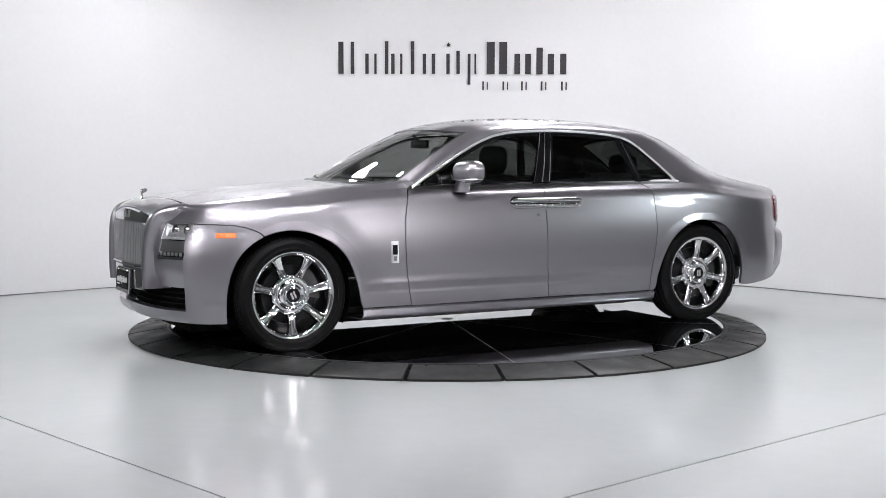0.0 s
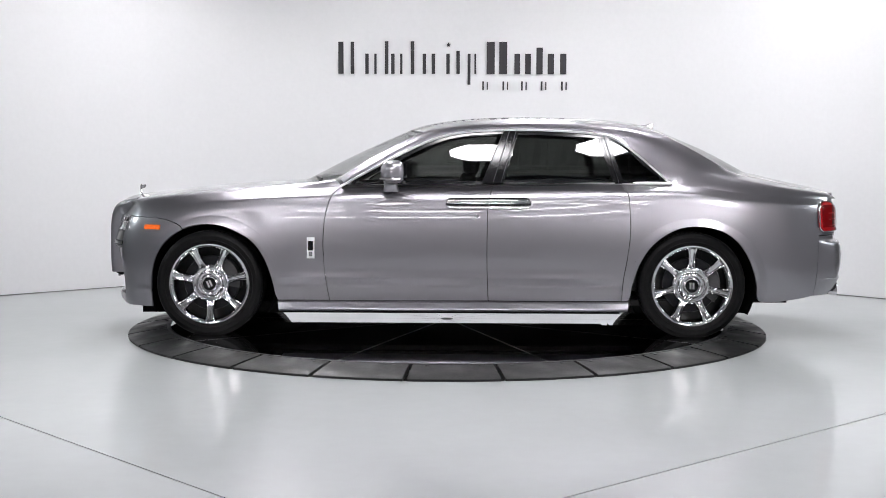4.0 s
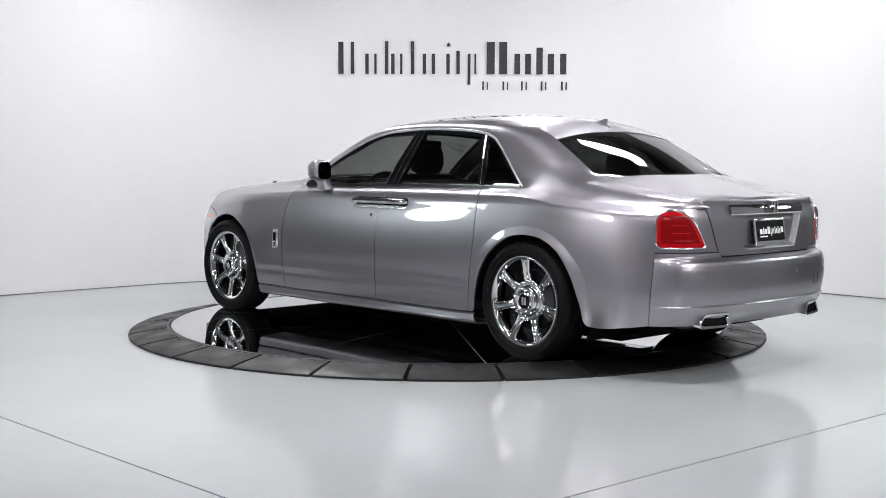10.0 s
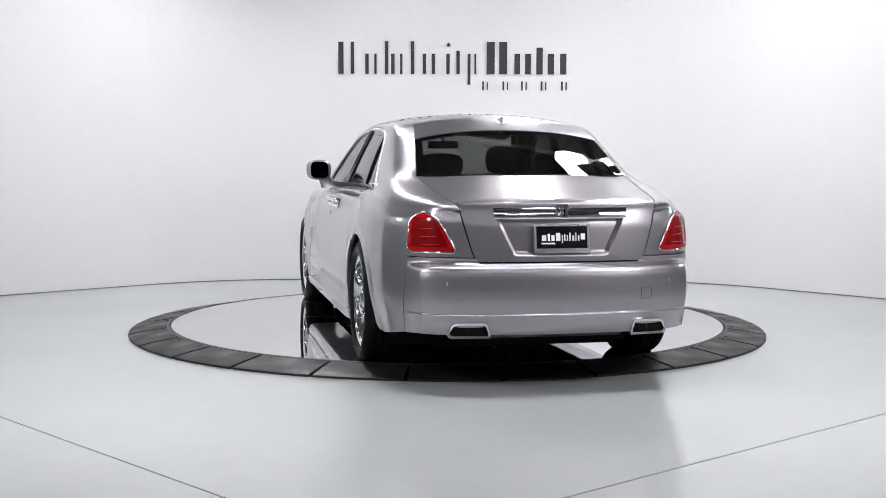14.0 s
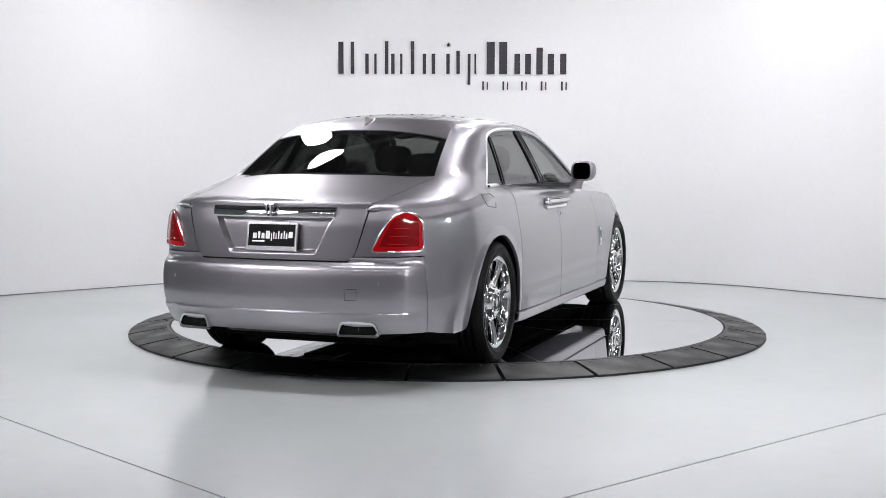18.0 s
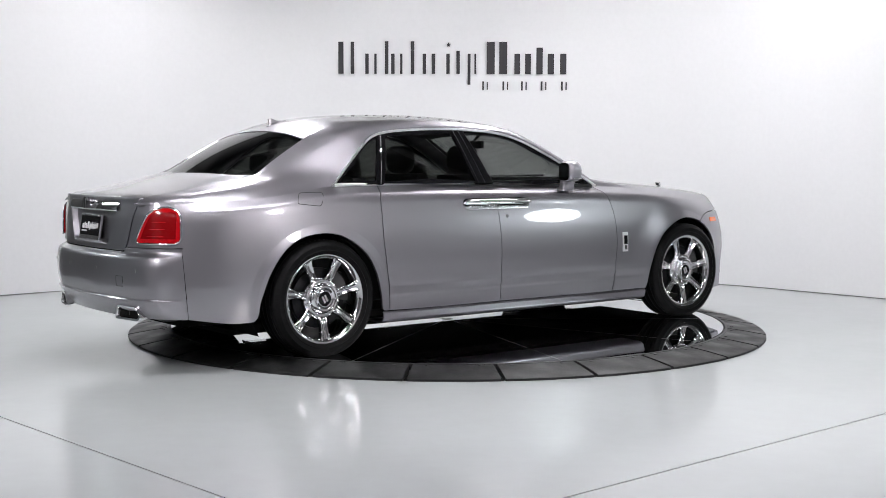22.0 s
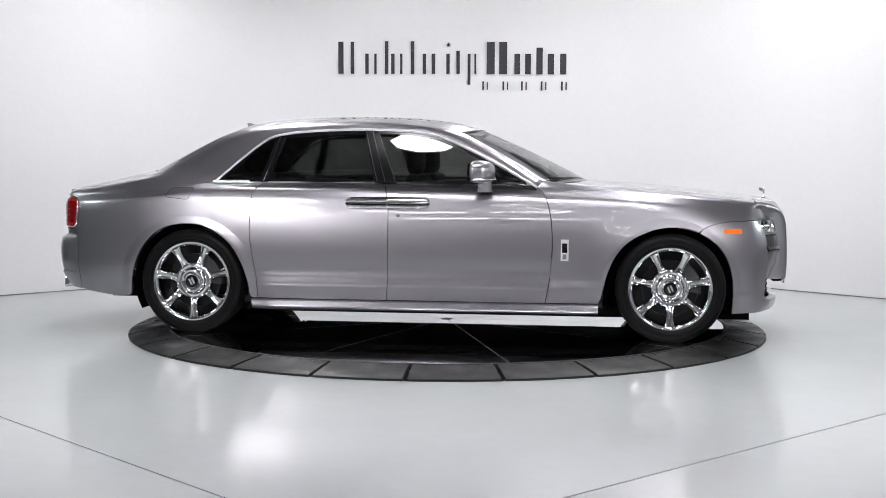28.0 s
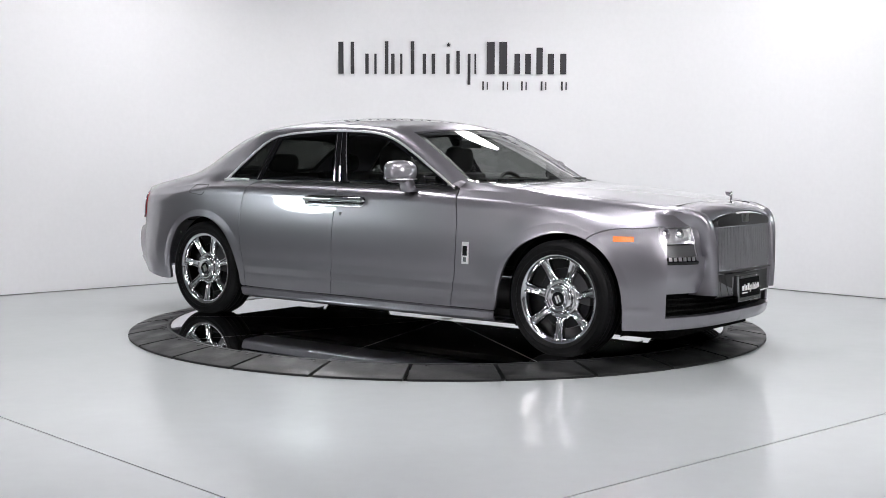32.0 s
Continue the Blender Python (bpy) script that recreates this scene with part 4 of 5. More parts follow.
def wheel():
    w = new("wheel")
    R = 0.366
    prof = [(.276, -.106), (.284, -.113), (.296, -.118), (.300, -.120), (.304, -.1175), (.330, -.121), (.349, -.111), (.360, -.095)]
    tread = []
    for i, y in enumerate(np.linspace(-.09, .09, 13)):
        groove = .007 if i in (3, 6, 9) else 0
        tread.append((R - groove - .004 * (abs(y) / .09) ** 3, y))
    prof2 = prof + tread + [(r, -y) for r, y in prof[::-1]]
    ty = part("tyre", Sheet().revolve(prof2, 96), RUBBER, w, "black road tyre", sharp=35)
    # shoulder blocks
    s = Sheet()
    for i in range(72):
        a = i * 2 * math.pi / 72
        for sg in (-1, 1):
            c, sn = math.cos(a), math.sin(a)
            c2, s2 = math.cos(a + .058), math.sin(a + .058)
            y0, y1 = .072 * sg, .108 * sg
            r0, r1 = R + .0015, R - .020
            s.poly([(r0 * c, y0, r0 * sn), (r1 * c, y1, r1 * sn), (r1 * c2, y1, r1 * s2), (r0 * c2, y0, r0 * s2)])
    tagged(part("tread", s, RUBBER, ty, sharp=None), kind="stuff")
    rim = part("rim", Sheet().revolve([(.258, -.11), (.243, -.02), (.241, .04), (.246, .078), (.254, .094), (.264, .101), (.275, .104), (.283, .102), (.287, .096), (.286, .088)], 80), CHROME, w, "chrome rim", sharp=50)
    # seven ridged spokes that run into a broad hub
    for i in range(7):
        s = Sheet()
        a0 = math.radians(90 + 360 / 7 * i)
        rows = []
        for r, hw, y in ((.085, .0400, .058), (.113, .0330, .068), (.134, .0276, .076), (.156, .0255, .083), (.183, .0255, .088), (.210, .0276, .092), (.231, .0312, .096), (.249, .0364, .099), (.263, .0426, .100), (.271, .0478, .099)):
            row = []
            for u, dy in ((-1, -.040), (-1.02, -.016), (-.92, -.006), (-.74, -.001), (-.56, -.003), (-.40, -.011), (-.18, -.013), (.0, -.010), (.18, -.013), (.40, -.011), (.56, -.003), (.74, -.001), (.92, -.006), (1.02, -.016), (1, -.040)):
                t = hw * u
                row.append((r * math.cos(a0) - t * math.sin(a0), y + dy, r * math.sin(a0) + t * math.cos(a0)))
            rows.append(row)
        s.grid(rows)
        part("spoke", s, CHROME, rim, sharp=62)
    hub = part("hub", Sheet().revolve([(.128, .020), (.131, .050), (.127, .061), (.116, .069), (.105, .070), (.098, .066), (.094, .068), (.092, .083), (.087, .092), (.078, .098), (.068, .099), (.061, .094), (.056, .092),
                                       (.052, .096), (.049, .100), (.045, .099)], 56), CHROME, w, "chrome hub", sharp=60)
    part("hub_cap", Sheet().revolve([(0, .099), (.030, .099), (.045, .097), (.046, .094)], 32), GLOSS_BLACK, hub, "black cap with a plain silver mark")
    part("cap_mark", Sheet().box(-.016, -.004, .099, .1015, -.022, .022).box(.004, .016, .099, .1015, -.022, .022), SATIN, hub, sharp=None)
    for i in range(7):
        a0 = math.radians(90 + 360 / 7 * (i + .5))
        part("wheel_bolt", Sheet().revolve([(0, .076), (.007, .076), (.010, .072), (.011, .05)], 10, "y", (.112 * math.cos(a0), 0, .112 * math.sin(a0))), CHROME, hub, sharp=30)
    disc = part("brake_disc", Sheet().revolve([(.07, .012), (.07, .022), (.186, .022), (.188, .018), (.188, -.005), (.07, -.006)], 56), DISC_STEEL, w, "steel brake disc", sharp=30)
    s = Sheet()
    a = np.radians(np.linspace(150, 215, 14))
    P = np.array([[(r * math.cos(t), y, r * math.sin(t)) for r, y in ((.12, .03), (.12, .048), (.20, .048), (.205, .03), (.205, -.03))] for t in a])
    part("brake_caliper", s.grid(P).poly(P[0]).poly(P[-1]), DARK_METAL, w, "dark brake caliper", sharp=35)
    part("wheel_well_back", Sheet().revolve([(0, -.09), (.26, -.09)], 40), BLACK, w, sharp=None)
    return w


def wheels():
    first = wheel()
    first.parent = CAR
    first.matrix_basis = pose(WB, .817, .350, 0, 25.7, 0)
    for x, y, rz, ry in ((-WB, .822, 0, 0), (WB, -.817, 180, 25.7), (-WB, -.822, 180, 28)):
        m = Matrix.Translation((x, y, .350)) @ Euler((0, 0, radians(rz))).to_matrix().to_4x4() @ Euler((0, radians(ry), 0)).to_matrix().to_4x4()
        copy_thing(first, m).parent = CAR
    # dark liners over the wheels
    for xc in (WB, -WB):
        a = np.radians(np.linspace(-28, 208, 40))
        P = np.array([[(xc - (.0 if xc > 0 else .02) + .435 * math.cos(t), y, .34 + .425 * math.sin(t)) for y in (.50, .80, .82)] for t in a])
        s = Sheet().grid(P)
        s.poly([tuple(p) for p in P[:, 0]])
        both("wheel_liner", s, UNDER, CAR, "black wheel-arch liner", sharp=50)


wheels()


# ---- the car: front ----
# the grille columns: x, z, inner and outer half width, from the foot upwards
COLUMN = [(2.450, .385, .372, .438), (2.455, .45, .380, .434), (2.455, .55, .388, .440), (2.450, .65, .394, .453), (2.443, .74, .399, .470), (2.432, .80, .403, .483),
          (2.413, .845, .407, .494), (2.385, .877, .415, .508), (2.340, .897, .437, .532), (2.285, .911, .470, .565), (2.225, .920, .510, .600)]
COLUMN_Z = [c[1] for c in COLUMN[:8]]


def front():
    # bumper corner round to the grille, with the lamp opening above and the intake below
    a, b = float(s_of_x(2.068)), float(s_front(.735))
    P = coons([(a, .185), (b, .188)], [(float(s_of_x(x)), z) for x, z in ((1.841, .722), (1.859, .741), (1.885, .755), (1.935, .773), (2.0, .788), (2.1, .795))] + [(b, .802)],
              [(float(s_of_x(x)), z) for x, z in ((2.068, .185), (2.070, .298), (2.058, .43), (2.025, .54), (1.972, .626), (1.91, .682), (1.841, .722))], [(b, .188), (b, .802)], 50, 40)
    half = Sheet().panel(shell(P[..., 0], P[..., 1]), .012)
    # lower lip and the panel under the lamps
    s1 = np.linspace(0, b, 40)
    z = np.linspace(.188, .262, 12)
    half.panel(shell(s1[:, None], np.broadcast_to(z[None], (40, 12))), .05)
    s2 = np.linspace(float(s_front(.44)), b, 24)
    z = np.linspace(.402, .628, 14)
    Q = shell(s2[:, None], np.broadcast_to(z[None], (24, 14)))
    Q[:, :, 0] -= .022 + (.628 - z)[None] * .17
    half.panel(Q, .04)
    half.panel(shell(np.linspace(float(s_front(.54)), b, 12)[:, None], np.broadcast_to(np.linspace(.802, .812, 3)[None], (12, 3))), .03)
    # fairing between lamp and grille column
    zz = np.linspace(.628, .866, 10)
    outer = shell(np.full(10, float(s_front(.545))), zz)
    col = np.stack([np.interp(zz, COLUMN_Z, [c[0] for c in COLUMN[:8]]) - .07, np.interp(zz, COLUMN_Z, [c[3] for c in COLUMN[:8]]) + .004, zz], 1)
    mid = (outer + col) / 2 + np.array([-.014, 0, 0])
    half.panel(np.stack([outer, mid, col]), .02)
    bumper = part("front_bumper", half.plus(half.mirrored()), PAINT, CAR, sharp=38, merge=.002)
    # black lower intake with bars
    s1 = np.linspace(-1, 1, 41)
    back = np.array([[(2.33 - .16 * q * q, .71 * q, z) for z in (.24, .42)] for q in s1])
    intake = part("lower_intake", Sheet().grid(back), UNDER, bumper, "black air intake", sharp=None)
    for z in (.29, .325, .36):
        pts = np.array([(2.37 - .17 * q * q, .69 * q, z) for q in s1])
        part("intake_bar", Sheet().tube(pts, .006, 6), UNDER, intake, sharp=40)
    # lamp pocket: dark housing, projector, lower lamp strip
    sl = np.linspace(float(s_front(.535)), float(s_front(.775)), 20)
    pocket = shell(sl[:, None], np.broadcast_to(np.linspace(.60, .812, 10)[None], (20, 10)))
    pocket[:, 1:-1, 0] -= .05
    lamps = both("headlamp", Sheet().panel(pocket, .02), GLOSS_BLACK, CAR, "rectangular headlamp behind clear glass", sharp=30)
    lens = shell(sl[:, None] * .96 + sl.mean() * .04, np.broadcast_to(np.linspace(.706, .806, 8)[None], (20, 8)))
    lens[..., 0] += .002
    bowl = lens.copy()
    bowl[1:-1, 1:-1, 0] -= .03
    rows = shell(sl[:, None], np.broadcast_to(np.linspace(.632, .700, 6)[None], (20, 6)))
    rows[..., 0] -= .006
    drl = shell((sl * .72 + float(s_front(.62)) * .28)[:, None], np.broadcast_to(np.linspace(.606, .628, 4)[None], (20, 4)))
    drl[..., 0] += .001
    c = shell(float(s_front(.70)), .755)
    c2 = shell(float(s_front(.60)), .755)
    for ob, mir in zip(lamps, (False, True)):
        f = (lambda q: q.mirrored()) if mir else (lambda q: q)
        part("reflector", f(Sheet().grid(bowl)), LAMP_SILVER, ob, "bright metal reflector", sharp=30)
        part("lens", f(Sheet().panel(lens, .006)), CLEAR, ob, "clear lens", sharp=40)
        for k, r in ((c, .036), (c2, .032)):
            pr = Sheet().revolve([(0, .012), (r * .5, .010), (r * .8, .004), (r, -.004), (r * 1.15, .002), (r * 1.2, -.02)], 28, "x", (k[0] - .026, k[1], k[2]))
            part("projector", f(pr), CHROME, ob, "chrome projector", sharp=40)
        part("washer_panel", f(Sheet().panel(rows, .01)), PAINT_DARK, ob, "grey cover panel", sharp=40)
        strip = part("light_strip", f(Sheet().panel(drl, .01)), GLOSS_BLACK, ob, "row of small lamp cells", sharp=40)
        for i in range(1, 17, 3):
            cell = drl[i:i + 3] + np.array([.003, 0, 0])
            part("lamp_cell", f(Sheet().panel(cell, .004)), SATIN, strip, sharp=40)
    # side marker lamps
    x = np.linspace(2.008, 2.132, 14)
    P = shell(s_of_x(x)[:, None], np.broadcast_to(np.linspace(.718, .750, 5)[None], (14, 5)))
    P[..., 1] += .004
    both("side_marker", Sheet().panel(P, .01), ORANGE, CAR, "amber side marker lamp", sharp=40)
    # vents behind the front wheels
    for ob in both("wing_vent", Sheet().panel(_patch(.922, .974, .530, .674, .008), .012), TRIM, CAR, "chrome vent badge with plain marks", sharp=30):
        f = (lambda q: q) if ob.data.vertices[0].co.y > 0 else (lambda q: q.mirrored())
        part("vent_slot", f(Sheet().panel(_patch(.931, .965, .585, .648, .0105), .004)), GLOSS_BLACK, ob, sharp=None)
        part("vent_mark", f(Sheet().panel(_patch(.936, .960, .545, .575, .0105), .004)), BRIGHT, ob, sharp=None)
    # grille shell: cap behind the chrome header, columns down both sides
    # a column sweeps up each side of the grille and back over the lamp to the bonnet edge
    turn = [0, 0, 0, 2, 5, 12, 30, 50, 68, 78, 82]
    C = table_curve(np.array(COLUMN), 61)
    phi = np.radians(table_curve(np.array(turn, float)[:, None], 61)[:, 0])
    col = np.zeros((61, 12, 3))
    for k, (t, h) in enumerate(((0, -.05), (0, -.005), (.05, .001), (.18, .006), (.42, .009), (.66, .007), (.84, .000), (.94, -.010), (1, -.028), (1.02, -.06), (1.05, -.11), (1.08, -.16))):
        col[:, k, 0] = C[:, 0] + np.cos(phi) * h
        col[:, k, 1] = C[:, 2] + (C[:, 3] - C[:, 2]) * t
        col[:, k, 2] = C[:, 1] + np.sin(phi) * h
    # cap between the columns
    q = np.linspace(-1, 1, 41)[None, :]
    rows = C[36:]
    crown = np.linspace(.046, .030, len(rows))[:, None]
    cap = np.stack([rows[:, :1] + .018 * (1 - q * q), rows[:, 2:3] * q, rows[:, 1:2] + crown * (1 - np.abs(q) ** 2.2)], 2)
    s = Sheet().panel(cap, .02)
    c1 = Sheet().grid(col)
    s.plus(c1).plus(c1.mirrored())
    part("grille_shell", s, PAINT, CAR, sharp=38, merge=.001)
    # chrome header, frame, vanes
    H = []
    for q in np.linspace(-1, 1, 31):
        top = .884 - .046 * abs(q) ** 2.2
        x = 2.436 - .02 * q * q
        H.append([(x - .035, .402 * q, top + .008), (x - .008, .40 * q, top + .004), (x + .006, .398 * q, top - .008), (x + .012, .395 * q, .80), (x + .004, .393 * q, .792), (x - .02, .393 * q, .790)])
    grille = part("grille", Sheet().grid(H), CHROME, CAR, "tall chrome grille with upright bars", sharp=30)
    part("grille_mark", Sheet().box(2.452, 2.462, -.014, -.003, .822, .868).box(2.452, 2.462, .003, .014, .822, .868), SATIN, grille, "plain badge mark", sharp=None)
    vane = Sheet()
    zz = np.linspace(.792, .522, 4)
    rows = [[(-.03, -.003, z), (.0, -.0045, z), (.006, -.002, z), (.006, .002, z), (.0, .0045, z), (-.03, .003, z)] for z in zz]
    vane.grid(rows).poly(rows[0]).poly(rows[-1])
    me = mesh_of("vane", vane, BRIGHT, 40)
    for i in range(22):
        q = (i - 10.5) / 11.2
        ob = new("vane", me)
        ob.parent = grille
        ob.matrix_basis = pose(2.452 - .018 * q * q, .385 * q, 0, 0, 0, 3 * q)
    back = Sheet().grid([[(2.395 - .02 * q * q, .39 * q, z) for z in (.80, .50)] for q in np.linspace(-1, 1, 13)])
    part("grille_back", back, BLACK, grille, "black behind the bars", sharp=None)
    F = [[(2.44 - .02 * q * q, .39 * q, .533), (2.468 - .02 * q * q, .39 * q, .528), (2.472 - .02 * q * q, .39 * q, .518), (2.462 - .02 * q * q, .388 * q, .508), (2.44 - .02 * q * q, .388 * q, .508)]
         for q in np.linspace(-1, 1, 25)]
    part("grille_foot", Sheet().grid(F), CHROME, grille, "chrome rail under the bars", sharp=40)
    A = [[(2.462 - .02 * q * q, .386 * q, .506), (2.462 - .02 * q * q, .37 * q, .375), (2.44 - .02 * q * q, .36 * q, .36), (2.38, .35 * q, .36)] for q in np.linspace(-1, 1, 25)]
    part("chrome_apron", Sheet().grid(A), CHROME, grille, "chrome apron below the grille", sharp=30)
    number_plate(2.478, 1, .405)
    part("plate_holder", Sheet().box(2.40, 2.470, -.152, .152, .362, .490), BLACK, grille, "black plate holder", sharp=None, bevel=.004)
    # winged figure on the grille shell, as one plain shape
    fig = Sheet().revolve([(0, -.006), (.028, -.006), (.026, .004), (.012, .008), (.007, .02), (.006, .045), (.008, .06), (.005, .075), (0, .082)], 16, "z", (2.345, 0, .930))
    wing = [(2.348, 0, .992), (2.336, .012, 1.004), (2.314, .022, 1.008), (2.318, .015, .992), (2.337, .005, .982)]
    fig.poly(wing).poly([(x, -y, z) for x, y, z in wing])
    fig.poly([(x, y, z - .006) for x, y, z in wing]).poly([(x, -y, z - .006) for x, y, z in wing])
    part("bonnet_ornament", fig, CHROME, CAR, "small chrome winged ornament on the bonnet", sharp=40)


def _patch(x0, x1, z0, z1, out, n=5):
    x = np.linspace(x0, x1, n)
    P = shell(s_of_x(x)[:, None], np.broadcast_to(np.linspace(z0, z1, n)[None], (n, n))).copy()
    P[..., 1] += out
    return P


def number_plate(x, sign, zc):
    pl = part("number_plate", Sheet().box(x - .006, x + .006, -.155, .155, zc - .078, zc + .078), BRIGHT, CAR, "black dealer plate with plain white bars", sharp=None, bevel=.003,
              at=Matrix.Translation((x, 0, zc)) @ Euler((0, radians(9 if sign < 0 else -3), 0)).to_matrix().to_4x4() @ Matrix.Translation((-x, 0, -zc)))
    f = x + .0085 * sign
    part("plate_face", Sheet().box(min(x, f), max(x, f), -.140, .140, zc - .052, zc + .066), GLOSS_BLACK, pl, "black plate face", sharp=None)
    g = f + .0015 * sign
    for i, (y0, y1, z0, z1) in enumerate(((-.128, -.104, -.006, .026), (-.096, -.088, -.012, .018), (-.080, -.074, -.012, .030), (-.066, -.056, -.012, .018), (-.048, -.040, -.012, .030),
                                          (-.032, -.026, -.012, .018), (-.018, -.012, -.012, .024), (-.004, .002, -.024, .018), (.010, .034, -.012, .030), (.042, .060, -.012, .018),
                                          (.068, .080, -.012, .026), (.088, .112, -.012, .018), (.040, .115, -.030, -.022))):
        s = -sign
        part("plate_bar", Sheet().box(min(f, g), max(f, g), min(y0 * s, y1 * s), max(y0 * s, y1 * s), zc + z0, zc + z1), WHITE_PRINT, pl, sharp=None)
    for y in (-.10, .10):
        s = Sheet().revolve([(0, .012 * sign), (.006, .011 * sign), (.007, .006 * sign)], 10, "x", (x, y, zc + .070))
        part("plate_screw", s, CHROME, pl, sharp=30)


LAMP_SILVER = material("lamp_silver", (0.78, 0.78, 0.79), rough=0.28, metal=0.9, stain=0.3, stain_size=14)
PAINT_DARK = material("grey_cover", (0.055, 0.055, 0.058), rough=0.35, metal=0.3, coat=0.4)
front()


# ---- the car: rear and small parts ----
def rear():
    # tail lamps: outline in (half width, height) on the rear corner
    z = np.linspace(.716, .926, 16)
    P = np.zeros((20, 16, 3))
    for j, zz in enumerate(z):
        s0 = float(s_rear(np.interp(zz, [.716, .728, .80, .85, .885, .91, .926], [.582, .568, .604, .632, .655, .684, .725])))
        s1 = float(s_of_x(np.interp(zz, [.716, .726, .745, .87, .905, .926], [-2.572, -2.554, -2.546, -2.548, -2.562, -2.605])))
        ss = np.linspace(s0, s1, 20)
        Q = shell(ss, np.full(20, zz))
        n = np.stack([np.interp(ss, PLAN_S, _N[:, 0]), np.interp(ss, PLAN_S, _N[:, 1]), 0 * ss], 1)
        P[:, j] = Q + n * .010
    lamps = both("tail_lamp", Sheet().panel(P, .02), RED, CAR, "deep red tail lamp with a chrome rim", sharp=38)
    rim = np.concatenate([P[:, 0], P[-1, 1:], P[-2::-1, -1], P[0, -2::-1]])
    for ob, mir in zip(lamps, (False, True)):
        f = (lambda q: q.mirrored()) if mir else (lambda q: q)
        part("lamp_rim", f(Sheet().tube(rim, .0055, 8)), CHROME, ob, "chrome rim", sharp=50)
        inner = P[2:-2, 2:-2] + np.array([-.0012, .0009, 0])
        part("lamp_core", f(Sheet().panel(inner, .003)), RED_DARK, ob, "darker red core", sharp=40)
        for j in (3, 6, 9):
            guide = P[5:13, j] + np.array([-.0022, .0012, 0])
            part("light_guide", f(Sheet().tube(guide, .0022, 6)), RED, ob, "thin brighter red light guide", sharp=None)
    # chrome bar and plate on the lid
    q = np.linspace(-1, 1, 31)
    B = []
    for t in q:
        y = .372 * t
        x = shell(float(s_rear(abs(y))), .92)[0] + .008
        B.append([(x + .03, y, .953), (x - .002, y, .953), (x - .006, y, .949), (x - .020, y * .99, .925), (x - .023, y * .985, .902), (x - .018, y * .975, .894), (x + .03, y * .965, .891)])
    part("lid_bar", Sheet().grid(B), CHROME, LID, "chrome bar over the plate", sharp=30)
    part("lid_mark", Sheet().box(-2.790, -2.745, -.030, .030, .948, .972).box(-2.798, -2.76, -.020, -.005, .90, .965).box(-2.798, -2.76, .005, .020, .90, .965), CHROME, LID, "plain chrome badge", sharp=None, bevel=.003)
    number_plate(-2.757, -1, .788)
    # exhaust tips
    for sg in (1, -1):
        o = [(.404, .268), (.590, .266), (.606, .274), (.610, .286), (.592, .326), (.578, .337), (.566, .340), (.430, .342), (.416, .338), (.408, .328), (.396, .286), (.396, .274)]
        xs = lambda y: shell(float(s_rear(y)), .31)[0]
        rows = [[(xs(y) + dx, sg * (.505 + (y - .505) * k), .304 + (zz - .304) * h) for y, zz in o + o[:1]] for dx, k, h in ((.03, 1.0, 1.0), (-.018, 1.06, 1.20), (-.028, 1.03, 1.10), (-.026, .93, .76), (-.007, .89, .66))]
        tip = part("exhaust_tip", Sheet().grid(np.array(rows)), CHROME, CAR, "rectangular chrome exhaust tip", sharp=40)
        part("tip_inside", Sheet().poly([(xs(y) - .008, sg * (.505 + (y - .505) * .97), .304 + (zz - .304) * .9) for y, zz in o]), UNDER, tip, sharp=None)
        inner = Sheet().tube([(xs(.505) + .02, sg * .480, .304), (xs(.505) - .006, sg * .480, .304)], .022, 14)
        part("inner_pipe", inner, DARK_METAL, tip, "dark inner pipe", sharp=40)
    # fuel flap on the right quarter
    corner = [(-1.840, .938), (-1.800, 1.002), (-1.634, 1.003), (-1.672, .920)]
    out = []
    for k in range(4):
        p, c, n = (np.array(corner[(k + d) % 4]) for d in (-1, 0, 1))
        u, v = (p - c) / np.linalg.norm(p - c) * .022, (n - c) / np.linalg.norm(n - c) * .022
        out += [c + u * (1 - q) ** 2 + v * q * q for q in np.linspace(0, 1, 6)]
    out = np.array(out + out[:1])
    rim = shell(s_of_x(out[:, 0]), out[:, 1]) + np.array([0, .0008, 0])
    s = Sheet().tube(rim, .0021, 5)
    part("fuel_flap", s.mirrored(), BLACK, CAR, "shut line of the fuel flap", sharp=None)
    # roof fin: a low base with a thin fin on it
    roof = lambda x: float(np.interp(-x, [1.36, 1.40, 1.45, 1.53], [1.462, 1.455, 1.444, 1.416]))
    rows = []
    for t in np.linspace(0, 1, 12):
        x = -1.375 - .15 * t
        w = .026 * math.sqrt(max(.02, 1 - (2 * t - 1) ** 2))
        rows.append([(x, w * math.cos(k), roof(x) - .004 + .014 * math.sin(k)) for k in np.linspace(0, math.pi, 9)])
    aerial = part("roof_aerial", Sheet().grid(rows), PAINT, CAR, "silver shark-fin aerial", sharp=60)
    outline = [(-1.40, roof(-1.40) + .006), (-1.45, roof(-1.45) + .020), (-1.487, roof(-1.49) + .046), (-1.512, roof(-1.51) + .050), (-1.505, roof(-1.51) + .022), (-1.515, roof(-1.52) + .004)]
    part("fin", Sheet().prism(outline, lambda u, v: (u, -.007, v), lambda u, v: (u, .007, v)), PAINT, aerial, sharp=40, bevel=.003)
    # door mirrors
    rows = []
